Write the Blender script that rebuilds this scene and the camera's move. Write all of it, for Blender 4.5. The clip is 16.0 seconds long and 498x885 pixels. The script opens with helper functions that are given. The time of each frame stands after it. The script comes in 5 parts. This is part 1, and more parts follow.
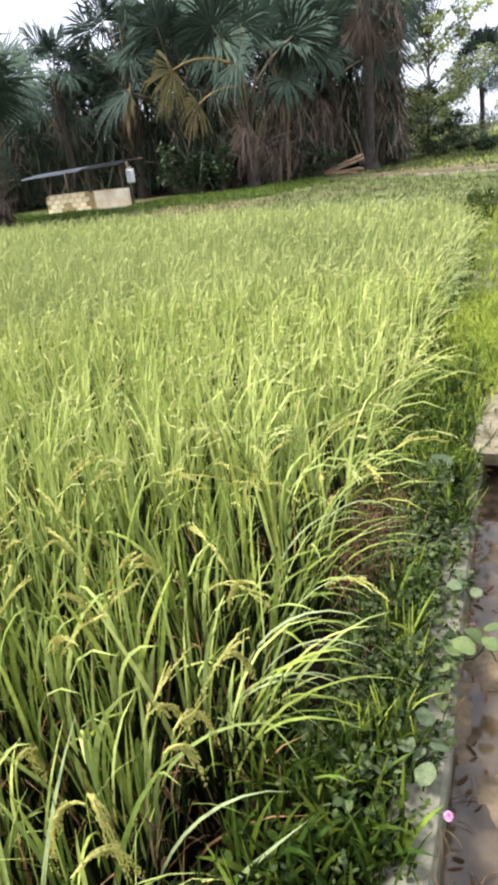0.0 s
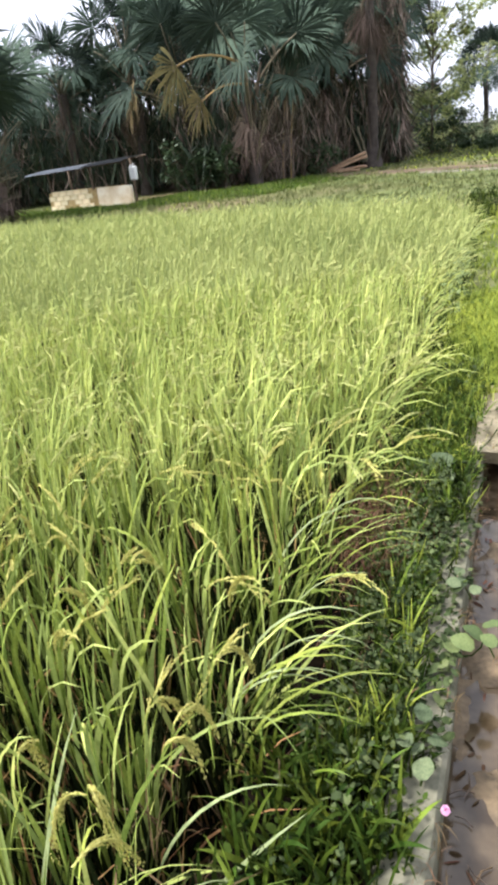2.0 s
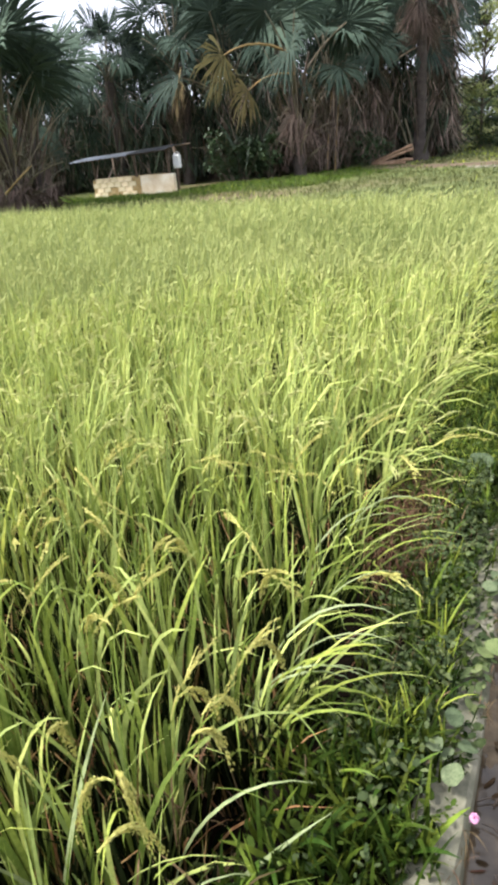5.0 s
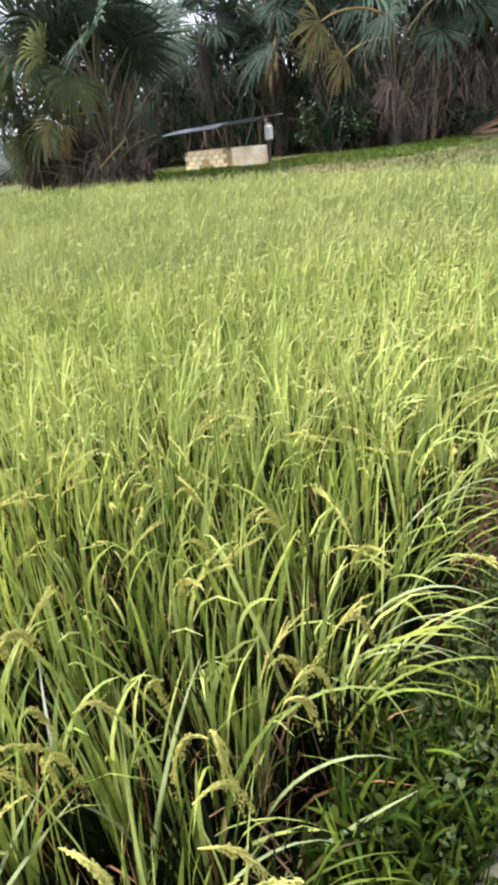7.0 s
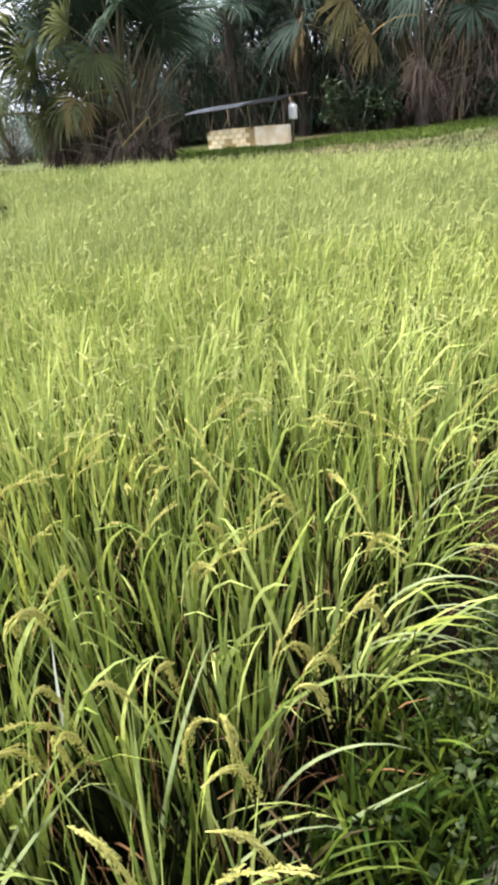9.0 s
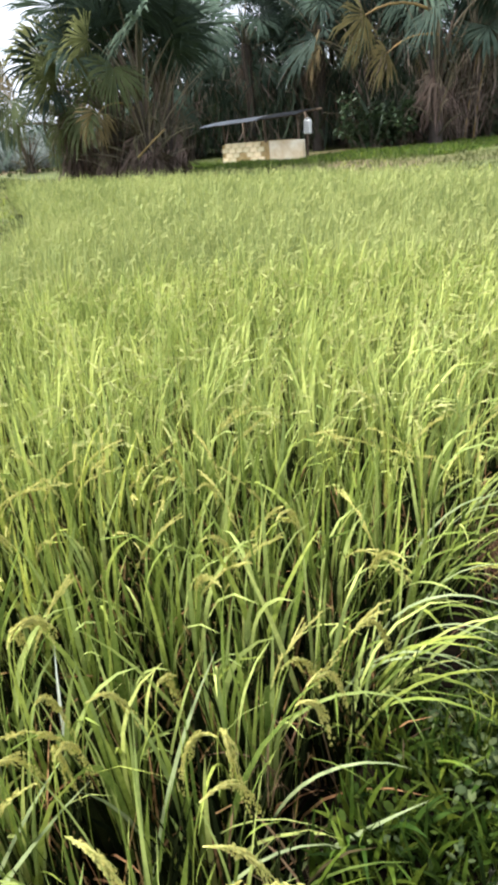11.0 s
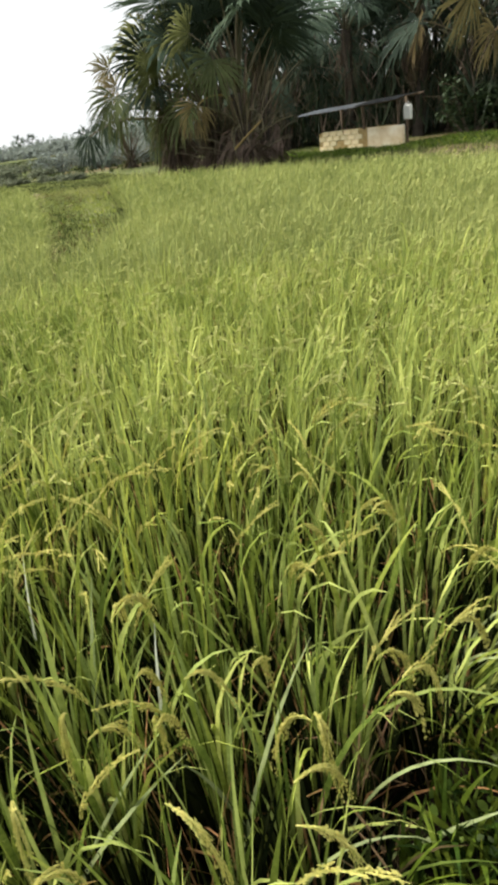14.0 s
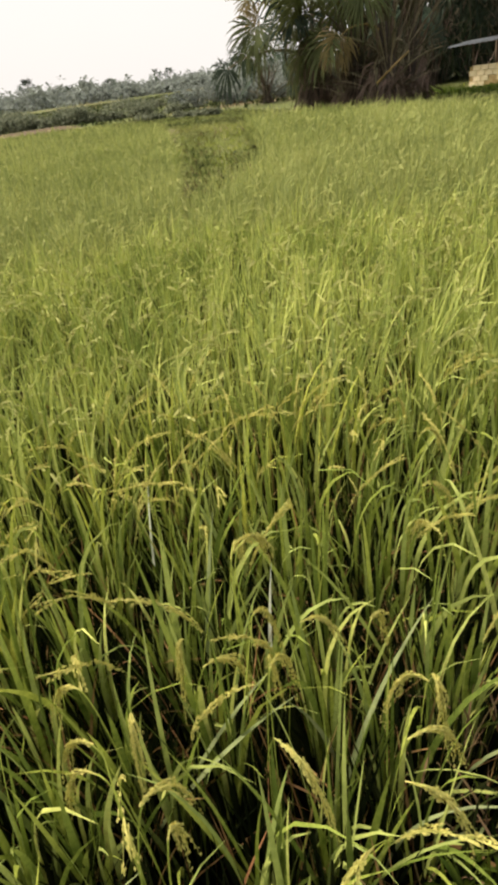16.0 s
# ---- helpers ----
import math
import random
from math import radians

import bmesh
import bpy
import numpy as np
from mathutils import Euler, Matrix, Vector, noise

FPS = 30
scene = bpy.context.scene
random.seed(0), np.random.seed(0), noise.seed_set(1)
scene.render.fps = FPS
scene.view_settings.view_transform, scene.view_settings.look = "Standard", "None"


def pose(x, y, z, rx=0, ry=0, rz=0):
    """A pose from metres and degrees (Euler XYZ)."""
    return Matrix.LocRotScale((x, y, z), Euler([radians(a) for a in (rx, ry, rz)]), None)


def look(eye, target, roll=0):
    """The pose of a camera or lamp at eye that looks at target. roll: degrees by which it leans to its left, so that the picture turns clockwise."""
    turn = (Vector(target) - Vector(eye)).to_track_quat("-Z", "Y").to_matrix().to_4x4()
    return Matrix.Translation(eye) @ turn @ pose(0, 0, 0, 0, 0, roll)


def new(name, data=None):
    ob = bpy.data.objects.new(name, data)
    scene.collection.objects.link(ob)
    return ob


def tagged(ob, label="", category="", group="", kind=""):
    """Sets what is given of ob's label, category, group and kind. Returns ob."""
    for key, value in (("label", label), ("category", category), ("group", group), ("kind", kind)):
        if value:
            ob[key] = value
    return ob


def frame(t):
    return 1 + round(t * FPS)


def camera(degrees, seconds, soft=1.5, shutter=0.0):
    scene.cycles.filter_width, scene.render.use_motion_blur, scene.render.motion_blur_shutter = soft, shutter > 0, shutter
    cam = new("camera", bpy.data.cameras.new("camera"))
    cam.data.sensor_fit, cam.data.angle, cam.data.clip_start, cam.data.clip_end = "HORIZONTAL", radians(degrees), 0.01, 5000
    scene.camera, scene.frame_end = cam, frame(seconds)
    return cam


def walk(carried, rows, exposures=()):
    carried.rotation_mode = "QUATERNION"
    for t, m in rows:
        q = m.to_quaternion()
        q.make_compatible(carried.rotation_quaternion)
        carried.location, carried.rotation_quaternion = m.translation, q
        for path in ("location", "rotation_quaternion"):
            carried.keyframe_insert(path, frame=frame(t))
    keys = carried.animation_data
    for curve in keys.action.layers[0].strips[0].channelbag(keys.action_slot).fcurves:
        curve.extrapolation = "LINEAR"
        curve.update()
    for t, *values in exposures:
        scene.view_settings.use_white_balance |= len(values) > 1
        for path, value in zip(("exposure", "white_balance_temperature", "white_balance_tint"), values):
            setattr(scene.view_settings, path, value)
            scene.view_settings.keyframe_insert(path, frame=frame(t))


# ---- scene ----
cam = camera(40.6, 16.0, soft=4.0)
PATH = [
    (0, (0.0, 0.0, 1.5), (-0.715, 1.693, 0.711), -7.1),
    (0.5, (0.005, -0.007, 1.509), (-0.732, 1.677, 0.722), -7.1),
    (1, (0.0, -0.002, 1.501), (-0.738, 1.681, 0.712), -6.9),
    (1.5, (-0.001, -0.01, 1.503), (-0.755, 1.665, 0.713), -6.7),
    (2, (0.007, -0.011, 1.503), (-0.713, 1.678, 0.708), -6.9),
    (2.5, (0.009, -0.006, 1.505), (-0.71, 1.685, 0.716), -7.1),
    (3, (0.001, 0.0, 1.497), (-0.709, 1.695, 0.707), -6.5),
    (3.5, (0.001, -0.003, 1.5), (-0.701, 1.684, 0.687), -6.3),
    (4, (-0.006, 0.003, 1.498), (-0.762, 1.666, 0.685), -6.8),
    (4.2, (-0.006, 0.003, 1.498), (-0.774, 1.663, 0.689), -6.6),
    (6.5, (-0.047, -0.017, 1.492), (-0.988, 1.54, 0.662), -6.3),
    (7, (-0.053, -0.023, 1.493), (-1.061, 1.482, 0.645), -6.9),
    (7.5, (-0.061, -0.025, 1.493), (-1.103, 1.443, 0.621), -7.0),
    (8, (-0.065, -0.021, 1.489), (-1.104, 1.436, 0.595), -6.6),
    (8.2, (-0.065, -0.021, 1.489), (-1.124, 1.422, 0.596), -6.7),
    (10.3, (-0.05, 0.02, 1.487), (-1.059, 1.506, 0.608), -6.1),
    (10.5, (-0.05, 0.02, 1.487), (-1.071, 1.495, 0.602), -6.3),
    (11, (-0.055, -0.011, 1.5), (-1.122, 1.447, 0.644), -5.4),
    (11.5, (-0.057, -0.019, 1.497), (-1.182, 1.391, 0.633), -5.6),
    (12, (-0.059, -0.027, 1.498), (-1.238, 1.339, 0.635), -6.4),
    (12.5, (-0.059, -0.026, 1.501), (-1.245, 1.337, 0.644), -6.3),
    (13, (-0.06, -0.024, 1.501), (-1.272, 1.32, 0.65), -6.9),
    (13.5, (-0.057, -0.034, 1.506), (-1.295, 1.298, 0.672), -7.2),
    (14, (-0.063, -0.04, 1.504), (-1.333, 1.248, 0.651), -7.6),
    (14.5, (-0.065, -0.045, 1.504), (-1.343, 1.222, 0.633), -7.4),
    (15, (-0.069, -0.054, 1.506), (-1.405, 1.149, 0.629), -7.4),
    (15.5, (-0.085, -0.055, 1.502), (-1.463, 1.07, 0.589), -7.3),
    (16, (-0.117, -0.06, 1.491), (-1.568, 0.933, 0.538), -7.8),
]
walk(cam, [(t, look(eye, target, roll)) for t, eye, target, roll in PATH],
     exposures=[(0.0, 1.15, 6050, 14), (4.0, 1.14, 6080, 14), (8.0, 1.16, 6100, 14), (11.5, 1.17, 6080, 11), (12.0, 1.19, 6250, 10), (12.5, 0.91, 6550, 6), (13.0, 0.89, 6550, 6), (13.5, 0.68, 6700, 5), (14.0, 0.60, 6850, 6), (15.0, 0.52, 7250, 10), (16.0, 0.49, 7500, 12)])

# ---- sky and sun: bright overcast ----
world = bpy.data.worlds.new("overcast_sky")
scene.world = world
world.use_nodes = True
wn, wl = world.node_tree.nodes, world.node_tree.links
wn.clear()
w_out, w_bg, w_sky = wn.new("ShaderNodeOutputWorld"), wn.new("ShaderNodeBackground"), wn.new("ShaderNodeTexSky")
w_sky.sky_type, w_sky.sun_disc = "NISHITA", False
w_sky.sun_elevation, w_sky.sun_rotation = radians(55), radians(-112)
w_sky.dust_density, w_sky.air_density = 4.0, 1.0
w_mix, w_noise, w_ramp = wn.new("ShaderNodeMix"), wn.new("ShaderNodeTexNoise"), wn.new("ShaderNodeValToRGB")
w_mix.data_type = "RGBA"
w_noise.inputs["Scale"].default_value, w_noise.inputs["Detail"].default_value = 2.2, 4
w_ramp.color_ramp.elements[0].color, w_ramp.color_ramp.elements[1].color = (10.6, 11.0, 11.9, 1), (11.8, 12.2, 13.0, 1)
w_mix.inputs["Factor"].default_value = 0.88
wl.new(w_noise.outputs["Fac"], w_ramp.inputs["Fac"])
wl.new(w_sky.outputs["Color"], w_mix.inputs["A"])
wl.new(w_ramp.outputs["Color"], w_mix.inputs["B"])
wl.new(w_mix.outputs["Result"], w_bg.inputs["Color"])
w_bg.inputs["Strength"].default_value = 0.066
wl.new(w_bg.outputs["Background"], w_out.inputs["Surface"])
sun = new("sun", bpy.data.lights.new("sun", "SUN"))
sun.data.energy, sun.data.angle, sun.data.color = 4.1, radians(18), (1.0, 0.96, 0.88)
sun.matrix_world = look((-22, -6, 34), (0, 3, 0))


# ---- materials ----
def material(name, base, dark=None, rough=0.6, scale=8.0, through_light=0.0, bump=0.2, spec=0.4, island=0.0, detail=6.0, metal=0.0, fine=60.0, piece=0.0):
    """Two-scale noise between dark and base; island / piece: spread of brightness from one leaf or piece to the next."""
    m = bpy.data.materials.new(name)
    m.use_nodes = True
    n, l = m.node_tree.nodes, m.node_tree.links
    p, out = n["Principled BSDF"], n["Material Output"]
    dark = dark or tuple(c * 0.6 for c in base)
    geo_tex = n.new("ShaderNodeTexCoord")
    big, small, ramp = n.new("ShaderNodeTexNoise"), n.new("ShaderNodeTexNoise"), n.new("ShaderNodeValToRGB")
    big.inputs["Scale"].default_value, big.inputs["Detail"].default_value = scale, detail
    small.inputs["Scale"].default_value, small.inputs["Detail"].default_value = fine, 3
    add = n.new("ShaderNodeMath")
    add.operation = "MULTIPLY_ADD"
    l.new(geo_tex.outputs["Object"], big.inputs["Vector"])
    l.new(geo_tex.outputs["Object"], small.inputs["Vector"])
    l.new(small.outputs["Fac"], add.inputs[0])
    add.inputs[1].default_value = 0.45
    l.new(big.outputs["Fac"], add.inputs[2])
    ramp.color_ramp.elements[0].position, ramp.color_ramp.elements[1].position = 0.45, 0.95
    ramp.color_ramp.elements[0].color, ramp.color_ramp.elements[1].color = (*dark, 1), (*base, 1)
    l.new(add.outputs[0], ramp.inputs["Fac"])
    colour = ramp.outputs["Color"]
    if island or piece:
        hsv, rng, src = n.new("ShaderNodeHueSaturation"), n.new("ShaderNodeMapRange"), None
        if island:
            src = n.new("ShaderNodeNewGeometry").outputs["Random Per Island"]
        else:
            src = n.new("ShaderNodeObjectInfo").outputs["Random"]
        spread = island or piece
        rng.inputs["To Min"].default_value, rng.inputs["To Max"].default_value = 1 - spread, 1 + spread
        l.new(src, rng.inputs["Value"])
        l.new(rng.outputs["Result"], hsv.inputs["Value"])
        hue = n.new("ShaderNodeMapRange")
        hue.inputs["To Min"].default_value, hue.inputs["To Max"].default_value = 0.5 + 0.04 * spread, 0.5 - 0.05 * spread
        l.new(src, hue.inputs["Value"])
        l.new(hue.outputs["Result"], hsv.inputs["Hue"])
        l.new(colour, hsv.inputs["Color"])
        colour = hsv.outputs["Color"]
    l.new(colour, p.inputs["Base Color"])
    p.inputs["Roughness"].default_value, p.inputs["Metallic"].default_value = rough, metal
    p.inputs["Specular IOR Level"].default_value = spec
    if bump:
        b = n.new("ShaderNodeBump")
        b.inputs["Strength"].default_value, b.inputs["Distance"].default_value = bump, 0.01
        l.new(add.outputs[0], b.inputs["Height"])
        l.new(b.outputs["Normal"], p.inputs["Normal"])
    if through_light:
        tr, mix = n.new("ShaderNodeBsdfTranslucent"), n.new("ShaderNodeMixShader")
        l.new(colour, tr.inputs["Color"])
        mix.inputs["Fac"].default_value = through_light
        l.new(p.outputs["BSDF"], mix.inputs[1])
        l.new(tr.outputs["BSDF"], mix.inputs[2])
        l.new(mix.outputs["Shader"], out.inputs["Surface"])
    return m


# One crop throughout: brightness and paleness of the leaf change by distance band.
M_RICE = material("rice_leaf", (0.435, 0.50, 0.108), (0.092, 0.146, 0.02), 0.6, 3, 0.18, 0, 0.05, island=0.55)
M_RICE_MID = material("rice_leaf_mid", (0.535, 0.595, 0.185), (0.19, 0.26, 0.056), 0.65, 1.5, 0.22, 0, 0.06, island=0.36)
M_RICE_FAR = material("rice_leaf_far", (0.40, 0.44, 0.16), (0.20, 0.25, 0.075), 0.65, 0.5, 0.22, 0, 0.05, island=0.3)
M_PALE_LEAF = material("pale_rice_leaf", (0.37, 0.42, 0.20), (0.17, 0.22, 0.085), 0.5, 4, 0.15, 0, 0.2)
M_PANICLE = material("rice_panicle", (0.63, 0.59, 0.20), (0.46, 0.45, 0.125), 0.7, 20, 0.2, 0, 0.15, island=0.3)
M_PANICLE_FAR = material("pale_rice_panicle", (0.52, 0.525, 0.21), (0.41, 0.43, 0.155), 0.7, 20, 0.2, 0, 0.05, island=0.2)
M_LAWN = material("short_green_grass", (0.155, 0.17, 0.066), (0.085, 0.102, 0.034), 0.7, 0.4, 0.2, 0, 0.1, island=0.4)
# Stems are near-black: the shade deep inside the clumps is put into their colour.
M_STEM_SHADE = material("rice_stem_shade_dark", (0.022, 0.03, 0.009), (0.006, 0.009, 0.003), 0.85, 6, 0.0, 0, 0.03, island=0.5)
M_MOSSY = material("mossy_rubble", (0.30, 0.255, 0.17), (0.08, 0.07, 0.038), 0.95, 7, 0, 0.9, 0.1)
M_STRAW = material("rice_dead_leaf", (0.44, 0.28, 0.115), (0.19, 0.105, 0.04), 0.8, 10, 0.2, 0, 0.05, island=0.5)
M_DRY = material("dry_grass", (0.22, 0.15, 0.075), (0.07, 0.048, 0.024), 0.8, 8, 0.1, 0, 0.1, island=0.6)
M_RUSSET = material("reddish_dead_grass", (0.17, 0.095, 0.05), (0.045, 0.024, 0.014), 0.8, 8, 0.1, 0, 0.1, island=0.6)
M_FAR_GRASS = material("far_olive_grass", (0.36, 0.40, 0.14), (0.20, 0.25, 0.08), 0.7, 0.3, 0.2, 0, 0.2, island=0.3)
M_BLEACH = material("bleached_leaf", (0.76, 0.79, 0.68), (0.58, 0.62, 0.50), 0.6, 12, 0.2, 0, 0.2)
# Wet soil, darkened further: shade under the plants is put into its colour.
M_SOIL_SHADE = material("wet_soil_with_shade", (0.010, 0.0075, 0.0045), (0.004, 0.003, 0.002), 0.95, 1.5, 0, 0.6, 0.02)
# Shade between blades is put into the dark ends of grass and weed leaf.
M_GRASS = material("shade_dark_grass", (0.055, 0.088, 0.010), (0.005, 0.011, 0.0015), 0.55, 6, 0.14, 0, 0.07, island=0.7)
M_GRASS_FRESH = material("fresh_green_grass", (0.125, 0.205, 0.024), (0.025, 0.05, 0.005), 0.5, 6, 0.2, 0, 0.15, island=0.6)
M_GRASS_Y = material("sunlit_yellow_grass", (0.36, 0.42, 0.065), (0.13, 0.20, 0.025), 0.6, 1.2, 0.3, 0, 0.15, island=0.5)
# weed leaf: dark end lowered to hold shade, as in the grass
M_WEED = material("shade_dark_weed", (0.052, 0.086, 0.015), (0.007, 0.015, 0.003), 0.8, 6, 0.1, 0, 0.03, island=0.6)
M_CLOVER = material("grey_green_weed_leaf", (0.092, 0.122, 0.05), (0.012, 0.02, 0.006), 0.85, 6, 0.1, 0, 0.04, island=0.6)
M_VINE = material("vine_leaf", (0.155, 0.195, 0.075), (0.075, 0.115, 0.04), 0.65, 9, 0.2, 0, 0.12, piece=0.3)
M_DULL = material("dull_creeper_leaf", (0.13, 0.165, 0.085), (0.05, 0.072, 0.035), 0.7, 9, 0.15, 0, 0.1, piece=0.35)
M_CONCRETE = material("weathered_concrete", (0.235, 0.22, 0.16), (0.075, 0.078, 0.045), 0.95, 5, 0, 0.3, 0.2)
M_MUD = material("channel_mud", (0.21, 0.15, 0.085), (0.055, 0.04, 0.022), 0.6, 14, 0, 0.5, 0.3)
M_PALM = material("palm_leaf", (0.088, 0.122, 0.088), (0.037, 0.057, 0.045), 0.75, 1.6, 0.2, 0, 0.06, piece=0.55)
M_PALM_OLIVE = material("olive_palm_leaf", (0.20, 0.225, 0.095), (0.09, 0.105, 0.048), 0.7, 1.6, 0.25, 0, 0.06, piece=0.5)
M_PALM_Y = material("yellowing_palm_leaf", (0.34, 0.28, 0.135), (0.16, 0.125, 0.06), 0.65, 1.2, 0.35, 0, 0.1, piece=0.4)
M_LITTER = material("dry_palm_strip", (0.26, 0.21, 0.16), (0.055, 0.044, 0.034), 0.85, 1.5, 0.1, 0, 0.1, island=0.75)
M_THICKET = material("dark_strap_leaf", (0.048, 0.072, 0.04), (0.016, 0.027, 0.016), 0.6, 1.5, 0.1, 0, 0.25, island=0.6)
M_PALM_DEAD = material("dead_palm_leaf", (0.175, 0.132, 0.10), (0.06, 0.046, 0.036), 0.8, 1.5, 0.1, 0, 0.1, piece=0.5)
M_STALK = material("palm_stalk", (0.19, 0.17, 0.11), (0.075, 0.066, 0.044), 0.75, 3, 0, 0.2, 0.15, piece=0.6)
M_STALK_DRY = material("dry_palm_stalk", (0.36, 0.25, 0.10), (0.20, 0.13, 0.06), 0.7, 3, 0, 0.2, 0.2, piece=0.2)
M_TRUNK = material("palm_trunk", (0.085, 0.07, 0.06), (0.035, 0.028, 0.024), 0.9, 4, 0, 0.9, 0.2)
M_BARK = material("tree_bark", (0.15, 0.12, 0.09), (0.07, 0.055, 0.04), 0.9, 4, 0, 0.8)
M_LEAF_LIGHT = material("light_tree_leaf", (0.46, 0.50, 0.22), (0.26, 0.31, 0.11), 0.5, 0.5, 0.55, 0, 0.2, island=0.4)
# Far bush leaves: the haze of distance is put into a paler, greyer green.
M_LEAF_HAZED = material("hazed_bush_leaf", (0.175, 0.195, 0.135), (0.105, 0.125, 0.08), 0.8, 0.3, 0.3, 0, 0.05, island=0.4)
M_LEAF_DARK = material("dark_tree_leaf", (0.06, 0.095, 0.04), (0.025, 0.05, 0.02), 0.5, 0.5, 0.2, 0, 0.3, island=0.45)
# Woods on the horizon: grey haze is mixed into this leaf colour.
M_WOODS_HAZED = material("hazed_woods_leaf", (0.23, 0.26, 0.24), (0.165, 0.19, 0.17), 0.9, 0.1, 0.3, 0, 0.03, island=0.3)
M_BLOCK = material("pale_concrete_block", (0.88, 0.78, 0.56), (0.52, 0.38, 0.17), 0.9, 1.8, 0, 0.5, piece=0.15)
M_MORTAR = material("sandy_mortar", (0.45, 0.34, 0.17), (0.27, 0.18, 0.07), 0.95, 3, 0, 0.5)
M_PLASTER = material("stained_plaster", (0.92, 0.87, 0.75), (0.52, 0.37, 0.17), 0.9, 1.6, 0, 0.3)
M_TIN = material("grey_roof_sheet", (0.40, 0.44, 0.50), (0.10, 0.11, 0.13), 0.3, 2, 0, 0.2, metal=0.4)
M_TIN_DARK = material("dark_roof_sheet", (0.05, 0.055, 0.062), (0.02, 0.021, 0.024), 0.5, 2, 0, 0.2, metal=0.3)
M_POST = material("weathered_post", (0.17, 0.12, 0.08), (0.08, 0.055, 0.04), 0.9, 6, 0, 0.5)
M_WHITE = material("white_plastic", (0.72, 0.73, 0.72), (0.55, 0.55, 0.53), 0.5, 4, 0, 0)
M_DIRT = material("dirt_road", (0.16, 0.115, 0.075), (0.07, 0.055, 0.035), 0.95, 1.0, 0, 0.6, 0.1)
M_LOG = material("cut_wood", (0.40, 0.26, 0.16), (0.20, 0.12, 0.07), 0.85, 5, 0, 0.4)
M_PINK = material("pink_petal", (0.85, 0.50, 0.68), (0.74, 0.38, 0.58), 0.6, 30, 0.2, 0)


def water_material():
    m = bpy.data.materials.new("muddy_water")
    m.use_nodes = True
    n, l = m.node_tree.nodes, m.node_tree.links
    p = n["Principled BSDF"]
    noise_a, ramp, b = n.new("ShaderNodeTexNoise"), n.new("ShaderNodeValToRGB"), n.new("ShaderNodeBump")
    noise_a.inputs["Scale"].default_value, noise_a.inputs["Detail"].default_value = 9, 8
    ramp.color_ramp.elements[0].color, ramp.color_ramp.elements[1].color = (0.045, 0.030, 0.016, 1), (0.125, 0.092, 0.056, 1)
    ramp.color_ramp.elements[0].position, ramp.color_ramp.elements[1].position = 0.35, 0.65
    l.new(n.new("ShaderNodeTexCoord").outputs["Object"], noise_a.inputs["Vector"])
    l.new(noise_a.outputs["Fac"], ramp.inputs["Fac"])
    l.new(ramp.outputs["Color"], p.inputs["Base Color"])
    p.inputs["Roughness"].default_value = 0.06
    p.inputs["Specular IOR Level"].default_value = 0.5
    b.inputs["Strength"].default_value, b.inputs["Distance"].default_value = 0.05, 0.01
    l.new(noise_a.outputs["Fac"], b.inputs["Height"])
    l.new(b.outputs["Normal"], p.inputs["Normal"])
    return m


M_WATER = water_material()


def ground_material():
    """Grass-grown earth: green and bare brown patches, at three scales."""
    m = bpy.data.materials.new("grassy_ground")
    m.use_nodes = True
    n, l = m.node_tree.nodes, m.node_tree.links
    p, co = n["Principled BSDF"], n.new("ShaderNodeTexCoord")
    a, c, d = (n.new("ShaderNodeTexNoise") for _ in range(3))
    for tex, s, det in ((a, 0.12, 5), (c, 1.7, 6), (d, 25, 4)):
        tex.inputs["Scale"].default_value, tex.inputs["Detail"].default_value = s, det
        l.new(co.outputs["Object"], tex.inputs["Vector"])
    ramp, ramp_b, mix, mul = n.new("ShaderNodeValToRGB"), n.new("ShaderNodeValToRGB"), n.new("ShaderNodeMix"), n.new("ShaderNodeMath")
    ramp.color_ramp.elements[0].color, ramp.color_ramp.elements[1].color = (0.075, 0.098, 0.03, 1), (0.155, 0.175, 0.052, 1)
    ramp.color_ramp.elements[0].position, ramp.color_ramp.elements[1].position = 0.35, 0.7
    ramp_b.color_ramp.elements[0].position, ramp_b.color_ramp.elements[1].position = 0.52, 0.68
    l.new(c.outputs["Fac"], ramp.inputs["Fac"])
    mul.operation = "MULTIPLY_ADD"
    mul.inputs[1].default_value = 0.35
    l.new(d.outputs["Fac"], mul.inputs[0])
    l.new(a.outputs["Fac"], mul.inputs[2])
    sub = n.new("ShaderNodeMath")
    sub.operation = "SUBTRACT"
    sub.inputs[1].default_value = 0.14
    l.new(mul.outputs[0], sub.inputs[0])
    l.new(sub.outputs[0], ramp_b.inputs["Fac"])
    mix.data_type = "RGBA"
    l.new(ramp_b.outputs["Color"], mix.inputs["Factor"])
    l.new(ramp.outputs["Color"], mix.inputs["A"])
    mix.inputs["B"].default_value = (0.15, 0.11, 0.06, 1)
    l.new(mix.outputs["Result"], p.inputs["Base Color"])
    b = n.new("ShaderNodeBump")
    b.inputs["Strength"].default_value, b.inputs["Distance"].default_value = 0.8, 0.05
    l.new(d.outputs["Fac"], b.inputs["Height"])
    l.new(b.outputs["Normal"], p.inputs["Normal"])
    p.inputs["Roughness"].default_value = 0.9
    p.inputs["Specular IOR Level"].default_value = 0.2
    return m


M_GROUND = ground_material()


